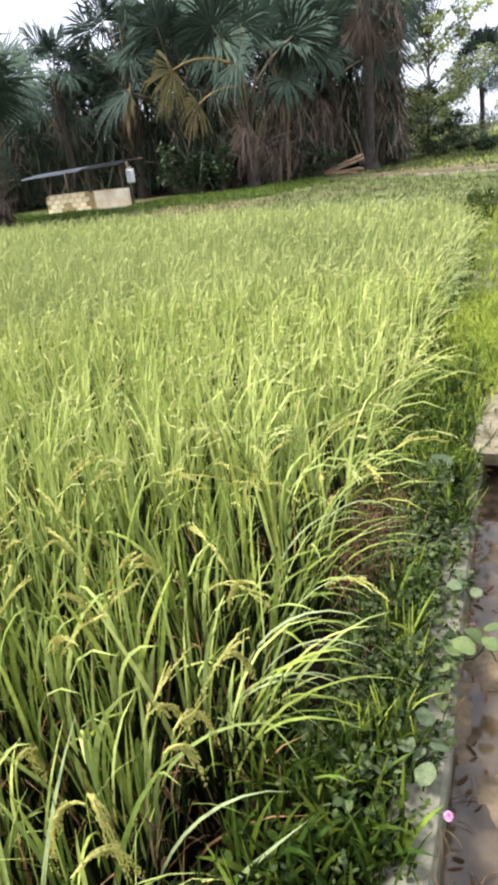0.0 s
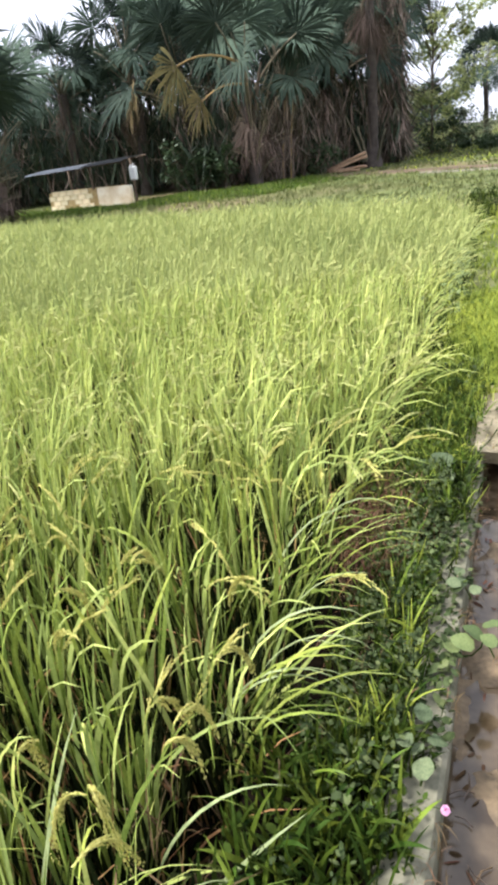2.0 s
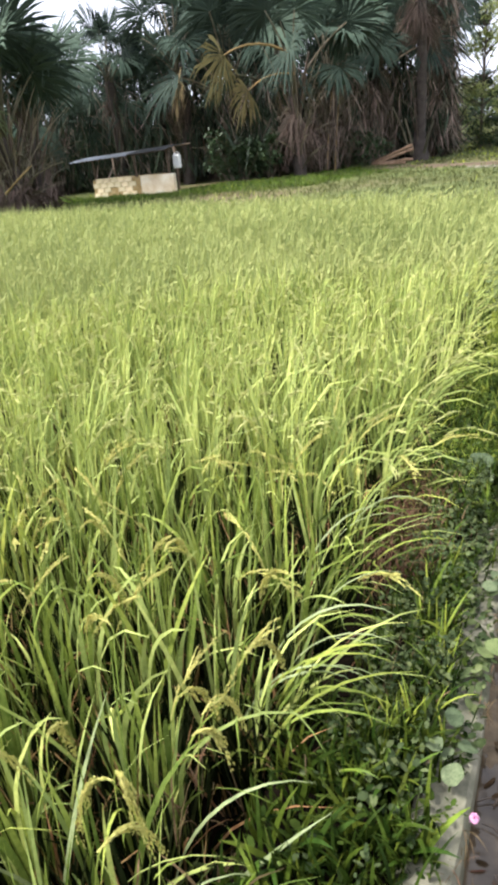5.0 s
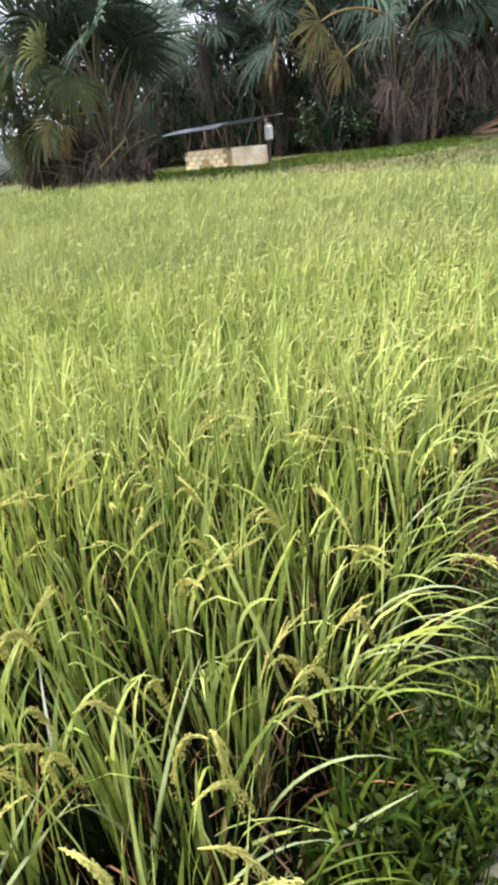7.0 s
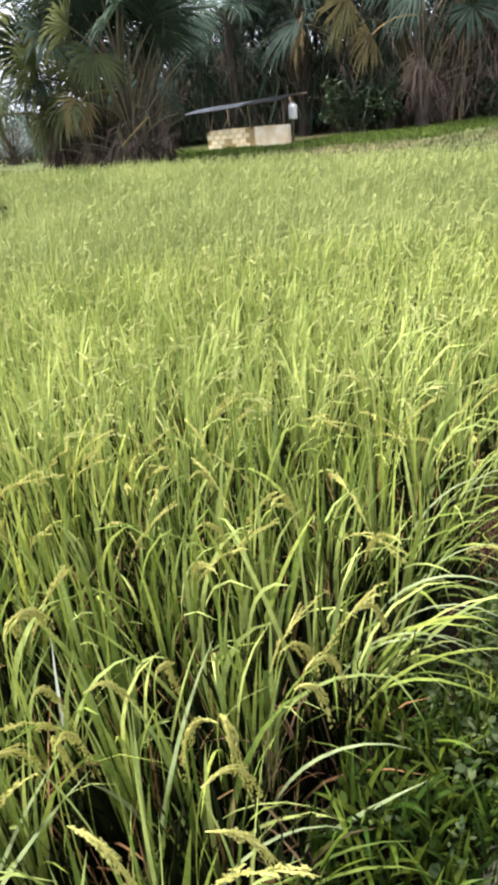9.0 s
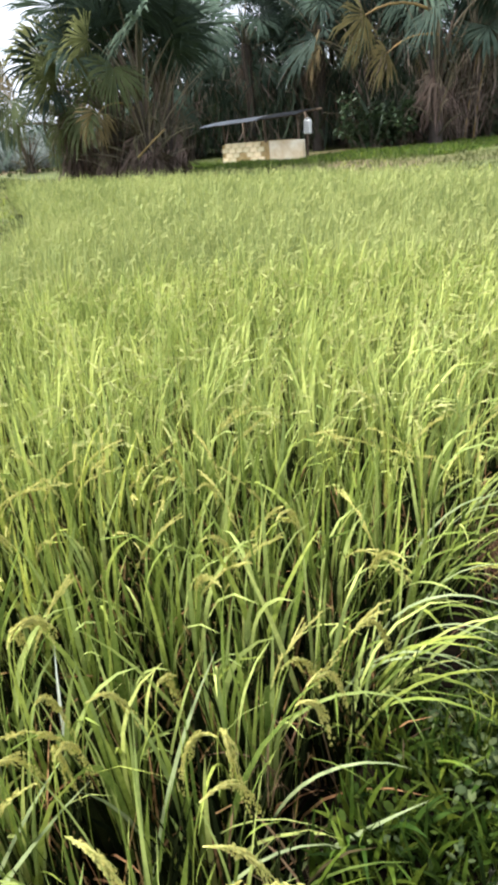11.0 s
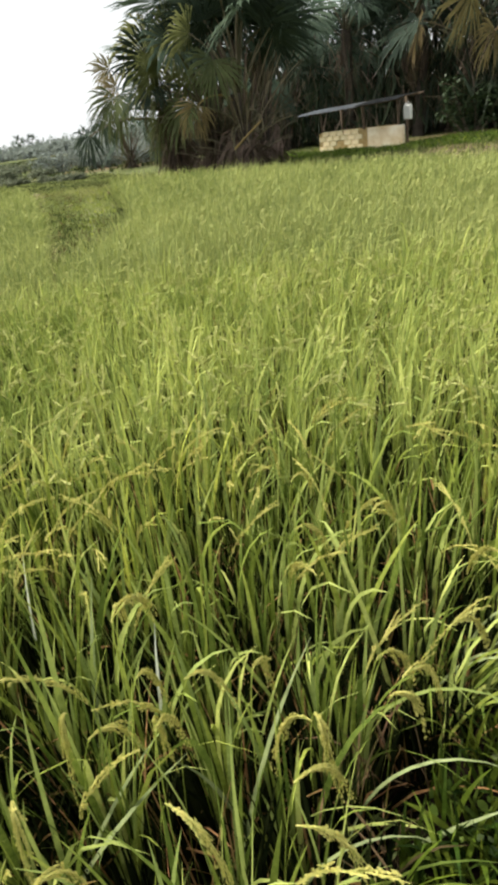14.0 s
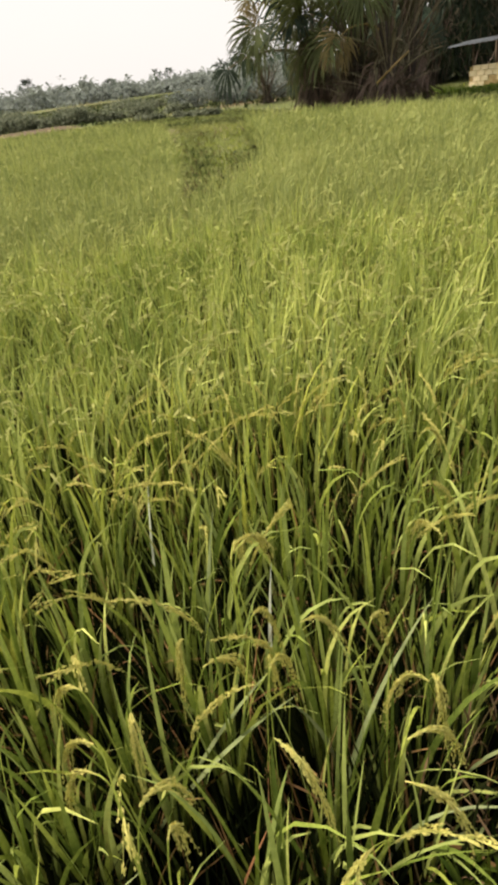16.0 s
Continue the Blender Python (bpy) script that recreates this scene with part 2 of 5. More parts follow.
# ---- mesh tools ----
def quads(name, sets):
    """One mesh from sets of (corners, quad faces, material)."""
    me, vs, fs, mi, at = bpy.data.meshes.new(name), [], [], [], 0
    for n, (v, f, m) in enumerate(sets):
        vs.append(np.asarray(v, np.float32).reshape(-1, 3))
        fs.append(np.asarray(f, np.int32).reshape(-1, 4) + at)
        mi.append(np.full(len(fs[-1]), n, np.int32))
        at += len(vs[-1])
        me.materials.append(m)
    v, f, mi = np.concatenate(vs), np.concatenate(fs), np.concatenate(mi)
    me.vertices.add(len(v))
    me.vertices.foreach_set("co", v.ravel())
    me.loops.add(4 * len(f))
    me.loops.foreach_set("vertex_index", f.ravel())
    me.polygons.add(len(f))
    me.polygons.foreach_set("loop_start", np.arange(0, 4 * len(f), 4, dtype=np.int32))
    me.polygons.foreach_set("material_index", mi)
    me.polygons.foreach_set("use_smooth", np.ones(len(f), bool))
    me.update(calc_edges=True)
    return me


def ribbon_faces(n, k):
    """Faces of n strips of k quads, each strip with (k + 1) pairs of corners."""
    one = np.array([[2 * i, 2 * i + 1, 2 * i + 3, 2 * i + 2] for i in range(k)])
    return (one[None] + (np.arange(n) * 2 * (k + 1))[:, None, None]).reshape(-1, 4)


BLADE_S, BLADE_W = (0, 0.12, 0.45, 0.8, 1), (0.45, 0.8, 1, 0.6, 0.03)


def blades(base, az, lean0, lean1, length, width, k, twist, bend=1.6):
    """n bent blades: foot, heading, lean from upright at foot and tip (radians), length, width; k quads each."""
    base, az = np.asarray(base, float), np.asarray(az, float)
    n = len(az)
    lean0, lean1, length, width, twist = (np.broadcast_to(np.asarray(q, float), n) for q in (lean0, lean1, length, width, twist))
    mid = (np.arange(k) + 0.5) / k
    th = lean0[:, None] + (lean1 - lean0)[:, None] * mid[None] ** np.reshape(bend, (-1, 1))
    dr, dz = np.sin(th) * length[:, None] / k, np.cos(th) * length[:, None] / k
    r, z = np.zeros((n, k + 1)), np.zeros((n, k + 1))
    r[:, 1:], z[:, 1:] = np.cumsum(dr, 1), np.cumsum(dz, 1)
    ca, sa = np.cos(az)[:, None], np.sin(az)[:, None]
    mid_line = np.stack([base[:, 0:1] + r * ca, base[:, 1:2] + r * sa, base[:, 2:3] + z], -1)
    the = np.concatenate([th, th[:, -1:]], 1)
    level = np.stack([-sa + 0 * r, ca + 0 * r, 0 * r], -1)
    above = np.stack([-np.cos(the) * ca, -np.cos(the) * sa, np.sin(the)], -1)
    tw = twist[:, None, None]
    side = np.cos(tw) * level + np.sin(tw) * above
    s = np.arange(k + 1) / k
    w = np.interp(s, BLADE_S, BLADE_W)[None, :, None] * width[:, None, None] / 2
    v = np.stack([mid_line - side * w, mid_line + side * w], 2).reshape(-1, 3)
    return v, ribbon_faces(n, k), mid_line


def leaves(centre, az, tilt, length, width, rng, cup=0.15):
    """n oval leaves of four quads each, fixed at their centre's near end."""
    centre = np.asarray(centre, float)
    n = len(centre)
    u = np.array([[0, 0], [0.3, 0.45], [0.75, 0.4], [1, 0], [0.75, -0.4], [0.3, -0.45], [0.5, 0]])
    d = np.stack([np.cos(az) * np.cos(tilt), np.sin(az) * np.cos(tilt), np.sin(tilt)], -1)
    s = np.stack([-np.sin(az), np.cos(az), 0 * az], -1)
    roll = rng.uniform(-0.5, 0.5, n)[:, None]
    nrm = np.cross(d, s)
    s2 = np.cos(roll) * s + np.sin(roll) * nrm
    v = (centre[:, None] + d[:, None] * (u[None, :, :1] * np.reshape(length, (-1, 1, 1))) + s2[:, None] * (u[None, :, 1:] * np.reshape(width, (-1, 1, 1)))
         + nrm[:, None] * (np.abs(u[None, :, 1:]) * np.reshape(width, (-1, 1, 1)) * cup))
    one = np.array([[0, 1, 2, 6], [6, 2, 3, 4], [0, 6, 4, 5]])
    f = (one[None] + (np.arange(n) * 7)[:, None, None]).reshape(-1, 4)
    return v.reshape(-1, 3), f


def tube(points, radii, sides=7):
    """A tapered tube along points: corners and faces."""
    pts = [Vector(p) for p in points]
    v = []
    for i, p in enumerate(pts):
        d = (pts[min(i + 1, len(pts) - 1)] - pts[max(i - 1, 0)]).normalized()
        a = d.orthogonal().normalized()
        b = d.cross(a)
        v += [p + (a * math.cos(2 * math.pi * j / sides) + b * math.sin(2 * math.pi * j / sides)) * radii[i] for j in range(sides)]
    f = [[i * sides + j, i * sides + (j + 1) % sides, (i + 1) * sides + (j + 1) % sides, (i + 1) * sides + j] for i in range(len(pts) - 1) for j in range(sides)]
    at = len(v)
    v += [pts[0], pts[-1]]
    last = (len(pts) - 1) * sides
    for j in range(0, sides - 1, 2):
        f.append([at + 1, last + j, last + j + 1, last + (j + 2) % sides])
    return np.array([tuple(p) for p in v]), np.array(f)


def join(pieces):
    """Corners and faces of several pieces as one."""
    vs, fs, at = [], [], 0
    for v, f in pieces:
        vs.append(v)
        fs.append(np.asarray(f) + at)
        at += len(v)
    return np.concatenate(vs), np.concatenate(fs)


def box(x0, x1, y0, y1, z0, z1, bevel=0.01, seed=None, rough=0.0):
    """A bevelled box as a bmesh; rough: how far its corners wander."""
    bm = bmesh.new()
    bmesh.ops.create_cube(bm, size=1)
    bmesh.ops.scale(bm, vec=(x1 - x0, y1 - y0, z1 - z0), verts=bm.verts)
    bmesh.ops.translate(bm, vec=((x0 + x1) / 2, (y0 + y1) / 2, (z0 + z1) / 2), verts=bm.verts)
    if bevel:
        bmesh.ops.bevel(bm, geom=bm.edges[:], offset=bevel, segments=1, affect="EDGES")
    if rough:
        rnd = random.Random(seed)
        for v in bm.verts:
            v.co += Vector((rnd.uniform(-rough, rough), rnd.uniform(-rough, rough), rnd.uniform(-rough, rough)))
    return bm


def mesh_of(name, bm, *mats):
    me = bpy.data.meshes.new(name)
    bm.to_mesh(me)
    bm.free()
    for m in mats:
        me.materials.append(m)
    return me


def part(name, data, parent, label="", at=None):
    ob = new(name, data)
    ob.parent = parent
    if at is not None:
        ob.matrix_basis = at
    return tagged(ob, label) if label else ob


def inside(poly, x, y):
    """Whether points lie in a polygon."""
    hit = np.zeros(x.shape, bool)
    for (x0, y0), (x1, y1) in zip(poly, poly[1:] + poly[:1]):
        cross = (y0 > y) != (y1 > y)
        hit ^= cross & (x < (x1 - x0) * (y - y0) / ((y1 - y0) or 1e-9) + x0)
    return hit


def edge_distance(poly, x, y):
    """How far points lie from a polygon's outline."""
    best = np.full(x.shape, 1e9)
    for (x0, y0), (x1, y1) in zip(poly, poly[1:] + poly[:1]):
        dx, dy = x1 - x0, y1 - y0
        s = np.clip(((x - x0) * dx + (y - y0) * dy) / (dx * dx + dy * dy), 0, 1)
        best = np.minimum(best, np.hypot(x - x0 - s * dx, y - y0 - s * dy))
    return best


# ---- plan ----
RICE = [(-0.62, -2.5), (-0.62, 5.2), (-0.54, 7.2), (-0.64, 10.4), (-0.82, 12.4), (-1.4, 12.9), (-2.7, 13.4), (-5.6, 14.5), (-8.8, 15.5), (-11.5, 15.6), (-14.8, 15.6), (-17.6, 15.9), (-20.4, 16.1),
        (-19.3, 14.5), (-12.3, 9.6), (-9.4, 7.3), (-7.3, 4.5), (-7.5, 4.4), (-9.9, 6.0), (-20.5, 12.4), (-24.8, 14.6), (-33.4, 11.4), (-46.0, 8.0), (-46.0, -2.5)]
WEED_BUND = [(-7.4, 4.55), (-9.4, 7.2), (-12.3, 9.5), (-19.2, 14.4), (-20.6, 15.8), (-24.2, 15.0), (-20.4, 12.5), (-9.9, 6.15)]
FIELD_Z = -0.36
CH_X0, CH_X1, CH_Z = -0.11, 0.42, -0.26


def ground_height(x, y):
    sd = np.where(inside(RICE, x, y), 1, -1) * edge_distance(RICE, x, y)
    s = np.clip((sd + 0.06) / 0.2, 0, 1)
    z = FIELD_Z * s * s * (3 - 2 * s)
    z = z + 0.02 * np.sin(2.1 * x + 0.7 * y) * np.sin(1.3 * y + 0.5) * (1 - s) * np.clip(np.hypot(x, y) / 4, 0.3, 1)
    near_channel = np.clip((0.35 - np.abs(x + 0.2)) / 0.2, 0, 1)
    z = z * (1 - near_channel * (1 - s)) - 0.02 * near_channel * (1 - s)
    return np.where((x > CH_X0 - 0.06) & (x < CH_X1 + 0.06) & (y > -6) & (y < 4.05), -0.40, z)


def axis(fine, low, high, grow=1.18, far=2800):
    a = list(np.arange(low, high + 1e-6, fine))
    step = fine
    while a[-1] < far:
        step *= grow
        a.append(a[-1] + step)
    step = fine
    while a[0] > -far:
        step *= grow
        a.insert(0, a[0] - step)
    return np.array(a)


gx, gy = axis(0.045, -1.4, 0.6, 1.09), axis(0.12, -0.5, 6.0, 1.07)
GX, GY = np.meshgrid(gx, gy, indexing="ij")
GV = np.stack([GX, GY, ground_height(GX, GY)], -1).reshape(-1, 3)
idx = np.arange(GX.size).reshape(GX.shape)
GF = np.stack([idx[:-1, :-1], idx[1:, :-1], idx[1:, 1:], idx[:-1, 1:]], -1).reshape(-1, 4)
cx, cy = GV[GF].mean(1)[:, 0], GV[GF].mean(1)[:, 1]
# Besides the field, near-black soil covers bund and rice edge in place of shade.
dark_soil = inside(RICE, cx, cy) | ((cx > -0.8) & (cx < -0.15) & (cy > -1) & (cy < 4.6)) | ((cx > -0.9) & (cx < -0.52) & (cy > 4) & (cy < 8))
ground = tagged(new("ground", quads("ground", [(GV, GF[~dark_soil], M_GROUND), (GV, GF[dark_soil], M_SOIL_SHADE)])), "grassy earth and wet paddy soil, shade put into the soil's colour", "ground", kind="structure")
bm_g = bmesh.new()
bm_g.from_mesh(ground.data)
bmesh.ops.remove_doubles(bm_g, verts=bm_g.verts, dist=1e-5)
bm_g.to_mesh(ground.data)
bm_g.free()

# ---- irrigation channel ----
channel = tagged(new("irrigation_channel"), "narrow concrete irrigation channel with muddy water", "channel", kind="structure")


def coping(y0, y1, x0, x1, seed, z1=0.0):
    """A worn length of channel wall, broken at its edges."""
    bm, rnd = bmesh.new(), random.Random(seed)
    rings, n = [], max(3, int((y1 - y0) / 0.11))
    for i in range(n + 1):
        y = y0 + (y1 - y0) * i / n
        d = lambda a: rnd.uniform(-a, a)
        rings.append([bm.verts.new((x0 + d(0.004), y, -0.38)), bm.verts.new((x0 + d(0.005), y, z1 - 0.02)), bm.verts.new((x0 + 0.02 + d(0.004), y, z1 - 0.003 + d(0.003))),
                      bm.verts.new((x1 - 0.012 + d(0.004), y, z1 + d(0.003))), bm.verts.new((x1 + d(0.004), y, z1 - 0.015)), bm.verts.new((x1 + d(0.003), y, -0.38))])
    for a, b in zip(rings, rings[1:]):
        for j in range(5):
            bm.faces.new((a[j], b[j], b[j + 1], a[j + 1]))
    bm.faces.new(rings[0])
    bm.faces.new(rings[-1][::-1])
    bmesh.ops.recalc_face_normals(bm, faces=bm.faces)
    return mesh_of("channel_wall", bm, M_CONCRETE)


for i, (y0, y1) in enumerate(((-5.0, 0.62), (0.625, 1.58), (1.585, 2.72), (2.725, 4.1))):
    part("channel_wall", coping(y0, y1, -0.24, CH_X0, 10 + i), channel)
    part("channel_wall", coping(y0, y1, CH_X1, CH_X1 + 0.12, 30 + i), channel)
BX, BY = np.meshgrid(np.linspace(CH_X0 - 0.02, CH_X1 + 0.02, 24), np.linspace(-5, 4.12, 300), indexing="ij")
bz = np.array([-0.158 + 0.055 * noise.noise((x * 7, y * 4, 0.3)) + 0.014 * noise.noise((x * 26, y * 22, 5.0)) for x, y in zip(BX.ravel(), BY.ravel())])
b_id = np.arange(BX.size).reshape(BX.shape)
part("channel_bed", quads("channel_bed", [(np.stack([BX.ravel(), BY.ravel(), bz], -1), np.stack([b_id[:-1, :-1], b_id[1:, :-1], b_id[1:, 1:], b_id[:-1, 1:]], -1).reshape(-1, 4), M_MUD)]), channel)
bm_w = bmesh.new()
bmesh.ops.create_grid(bm_w, x_segments=8, y_segments=160, size=0.5)
for v in bm_w.verts:
    v.co = Vector(((CH_X0 + CH_X1) / 2 + v.co.x * (CH_X1 - CH_X0 - 0.004), -0.44 + v.co.y * 9.1, -0.150 + 0.004 * math.sin(9 * v.co.y)))
water = tagged(new("water", mesh_of("water", bm_w, M_WATER)), "still brown muddy water in the channel", "water", kind="structure")


def rubble_slab(x0, x1, y0, y1, z0, z1, seed):
    """A worn, uneven slab with crumbled edges."""
    bm = box(x0, x1, y0, y1, z0, z1, 0)
    bmesh.ops.subdivide_edges(bm, edges=[e for e in bm.edges if e.calc_length() > 0.2], cuts=14, use_grid_fill=True)
    for v in bm.verts:
        p = v.co.copy()
        d = Vector((noise.noise(p * 9 + Vector((seed, 0, 0))), noise.noise(p * 9 + Vector((0, seed, 3))), noise.noise(p * 11 + Vector((5, 0, seed)))))
        v.co += Vector((d.x * 0.035, d.y * 0.045, d.z * 0.045 if p.z > (z0 + z1) / 2 else 0))
    return mesh_of("crossing_slab", bm, M_MOSSY)


slab = tagged(new("crossing_slab", rubble_slab(-0.16, 0.56, 3.13, 4.15, -0.04, 0.02, 4)), "mossy crumbling slab laid over the channel", "slab", kind="structure")

# ---- dirt road and path beyond the field ----
def strip(name, pts, width, z, m, seed):
    rnd, v, f = random.Random(seed), [], []
    for i, p in enumerate(pts):
        a, b = Vector(pts[max(i - 1, 0)]), Vector(pts[min(i + 1, len(pts) - 1)])
        s = Vector((-(b - a).y, (b - a).x)).normalized() * width / 2
        for k in (-1, -0.4, 0.4, 1):
            j = rnd.uniform(0.85, 1.15)
            v.append((p[0] + s.x * k * j, p[1] + s.y * k * j, z if abs(k) < 0.5 else z - 0.06))
        if i:
            f += [[4 * i - 4 + q, 4 * i - 3 + q, 4 * i + 1 + q, 4 * i + q] for q in range(3)]
    return quads(name, [(np.array(v), np.array(f), m)])


def line(a, b, n):
    return [(a[0] + (b[0] - a[0]) * i / n, a[1] + (b[1] - a[1]) * i / n) for i in range(n + 1)]


road = tagged(new("dirt_road", strip("dirt_road", line((-8.0, 31.8), (14, 17.4), 60), 2.7, 0.03, M_DIRT, 3)), "bare brown dirt road beyond the field", "road", kind="structure")
bare = tagged(new("bare_field_strip", strip("bare_field_strip", line((-42.5, 6), (-40.5, 18), 40), 6.5, 0.14, M_DIRT, 8)), "bare brown earth strip beyond the rice", "field", kind="structure")
kerb = tagged(new("path_edge", strip("path_edge", line((-3.4, 26.6), (3.5, 22.2), 24), 0.12, 0.07, M_CONCRETE, 4)), "pale concrete edge along the dirt road", "kerb", kind="structure")


# ---- rice ----
def grains(mid_line, first, count, size, rng):
    """Ripening grains along the drooping end of ear stems."""
    n, k = mid_line.shape[0], mid_line.shape[1] - 1
    s = first + (1 - first) * rng.random((n, count)) ** 0.8
    f = s * k
    i = np.clip(f.astype(int), 0, k - 1)
    u = (f - i)[..., None]
    rows = np.arange(n)[:, None]
    a, b = mid_line[rows, i], mid_line[rows, i + 1]
    p, d = a + (b - a) * u, b - a
    d = d / np.linalg.norm(d, axis=-1, keepdims=True) + rng.normal(0, 0.2, d.shape)
    d[..., 2] -= 0.2
    d /= np.linalg.norm(d, axis=-1, keepdims=True)
    p = p + rng.normal(0, 0.36, p.shape) * size
    side = np.cross(d, rng.normal(0, 1, d.shape))
    side /= np.linalg.norm(side, axis=-1, keepdims=True)
    nrm = np.cross(d, side)
    p, d, side, nrm = (q.reshape(-1, 3) for q in (p, d, side, nrm))
    out = []
    for w in (side, nrm):
        out.append(np.stack([p - d * size, p + w * size * 0.36, p + d * size, p - w * size * 0.36], 1))
    v = np.concatenate(out).reshape(-1, 3)
    return v, np.arange(len(v)).reshape(-1, 4)


def rice_blades(hx, hy, hz, per, k, wide, rng, tall=1.0, hooked=0.5):
    """Leaf blades of rice hills: green and withered ones."""
    n = len(hx)
    i = np.repeat(np.arange(n), per)
    m = len(i)
    az = rng.uniform(-math.pi, math.pi, m)
    r = 0.045 * np.sqrt(rng.random(m))
    lift = rng.uniform(0.08, 0.36, m)
    base = np.stack([hx[i] + r * np.cos(az), hy[i] + r * np.sin(az), hz[i] + lift], -1)
    az = np.where(rng.random(m) < 0.35, rng.normal(0.3, 0.8, m), az + rng.normal(0, 0.5, m))
    edge = 0.75 * np.clip((hx[i] + 1.0) / 0.3, 0, 1) * np.clip(0.35 + hy[i] / 2.0, 0.4, 1) * rng.random(m)
    turn = edge > 0.28
    az = np.where(turn, rng.normal(0.1, 0.7, m), az)
    hill_tall = tall * (1 + 0.1 * rng.normal(0, 1, n))[i]
    lean0 = np.abs(rng.normal(0.04, 0.15, m)) + 0.38 * edge * turn
    lean1 = lean0 + np.abs(rng.normal(0.10, 0.34, m)) + 1.4 * edge * turn * rng.random(m)
    tip = rng.random(m) < hooked
    lean1 = lean1 + np.where(tip, rng.uniform(0.7, 2.0, m), 0)
    az = np.where(tip & (rng.random(m) < 0.6), rng.normal(0.4, 0.8, m), az)
    long = hill_tall * rng.uniform(0.48, 0.84, m) - 0.9 * lift
    width = wide * rng.uniform(0.009, 0.019, m)
    lean0, lean1 = np.where(turn, rng.uniform(0.08, 0.42, m), lean0), np.where(turn, rng.uniform(1.3, 2.5, m), lean1)
    width = np.where(turn, 0.75 * width, width)
    v, f, _ = blades(base, az, lean0, lean1, long, width, k, rng.normal(0, 0.7, m), np.where(turn, 1.7, np.where(tip, 3.6, 2.2)))
    return v, f


def rice_stems(hx, hy, hz, per, wide, rng):
    """The upright stems and lowest leaves that fill a hill near its foot."""
    i = np.repeat(np.arange(len(hx)), per)
    m = len(i)
    az, r = rng.uniform(-math.pi, math.pi, m), 0.065 * np.sqrt(rng.random(m))
    base = np.stack([hx[i] + r * np.cos(az), hy[i] + r * np.sin(az), hz[i] - 0.02], -1)
    return blades(base, az, np.abs(rng.normal(0.05, 0.12, m)), np.abs(rng.normal(0.25, 0.3, m)), rng.uniform(0.30, 0.66, m), wide * rng.uniform(0.009, 0.017, m), 3, rng.normal(0, 1, m))[:2]


def rice_dry(hx, hy, hz, per, k, wide, rng):
    n = len(hx)
    i = np.repeat(np.arange(n), per)
    m = len(i)
    az = rng.uniform(-math.pi, math.pi, m)
    base = np.stack([hx[i] + 0.05 * np.cos(az), hy[i] + 0.05 * np.sin(az), hz[i] - 0.02], -1)
    return blades(base, az, np.abs(rng.normal(0.1, 0.2, m)), np.abs(rng.normal(0.9, 0.6, m)), rng.uniform(0.30, 0.70, m), wide * rng.uniform(0.004, 0.011, m), k, rng.normal(0, 0.8, m), 1.5)[:2]


def rice_ears(hx, hy, hz, per, k, wide, rng, strands, count, size=0.0046, tall=1.0):
    """Arching ears: the stems, their branches' ribbons, and grains along the branches."""
    n = len(hx)
    i = np.repeat(np.arange(n), per)
    m = len(i)
    az = np.where(rng.random(m) < 0.55, rng.normal(-0.2, 0.9, m), rng.uniform(-math.pi, math.pi, m))
    base = np.stack([hx[i] + 0.03 * np.cos(az), hy[i] + 0.03 * np.sin(az), hz[i] - 0.02], -1)
    lean0, lean1 = np.abs(rng.normal(0.06, 0.1, m)), rng.uniform(0.9, 2.4, m)
    long = tall * rng.uniform(0.80, 0.98, m)
    stem = blades(base, az, lean0, lean1, long, wide * 0.003, k, rng.normal(0, 0.5, m), 4.0)
    j = np.repeat(np.arange(m), strands)
    s = rng.uniform(0.70, 0.97, len(j))
    f = s * k
    a = np.clip(f.astype(int), 0, k - 1)
    u = (f - a)[:, None]
    foot = stem[2][j, a] * (1 - u) + stem[2][j, a + 1] * u
    lean = lean0[j] + (lean1 - lean0)[j] * s ** 4
    branch = blades(foot, az[j] + rng.normal(0, 0.12, len(j)), lean + rng.normal(0, 0.06, len(j)), lean + rng.uniform(0.1, 0.6, len(j)), rng.uniform(0.06, 0.11, len(j)), wide * 0.0035, 4, rng.normal(0, 0.8, len(j)))
    grain = grains(branch[2], 0.05, count, size, rng) if count else None
    return stem[:2], branch[:2], grain


def hill_grid(x0, x1, y0, y1, step, rng):
    a, b = np.meshgrid(np.arange(x0, x1, step), np.arange(y0, y1, step))
    x, y = a.ravel() + rng.uniform(-0.3, 0.3, a.size) * step, b.ravel() + rng.uniform(-0.3, 0.3, a.size) * step
    ok = inside(RICE, x, y) & (edge_distance(RICE, x, y) > 0.03)
    return x[ok], y[ok]


def near_stretch(x, y):
    return (x > -1.75) & (y > -0.1) & (y < 2.3)


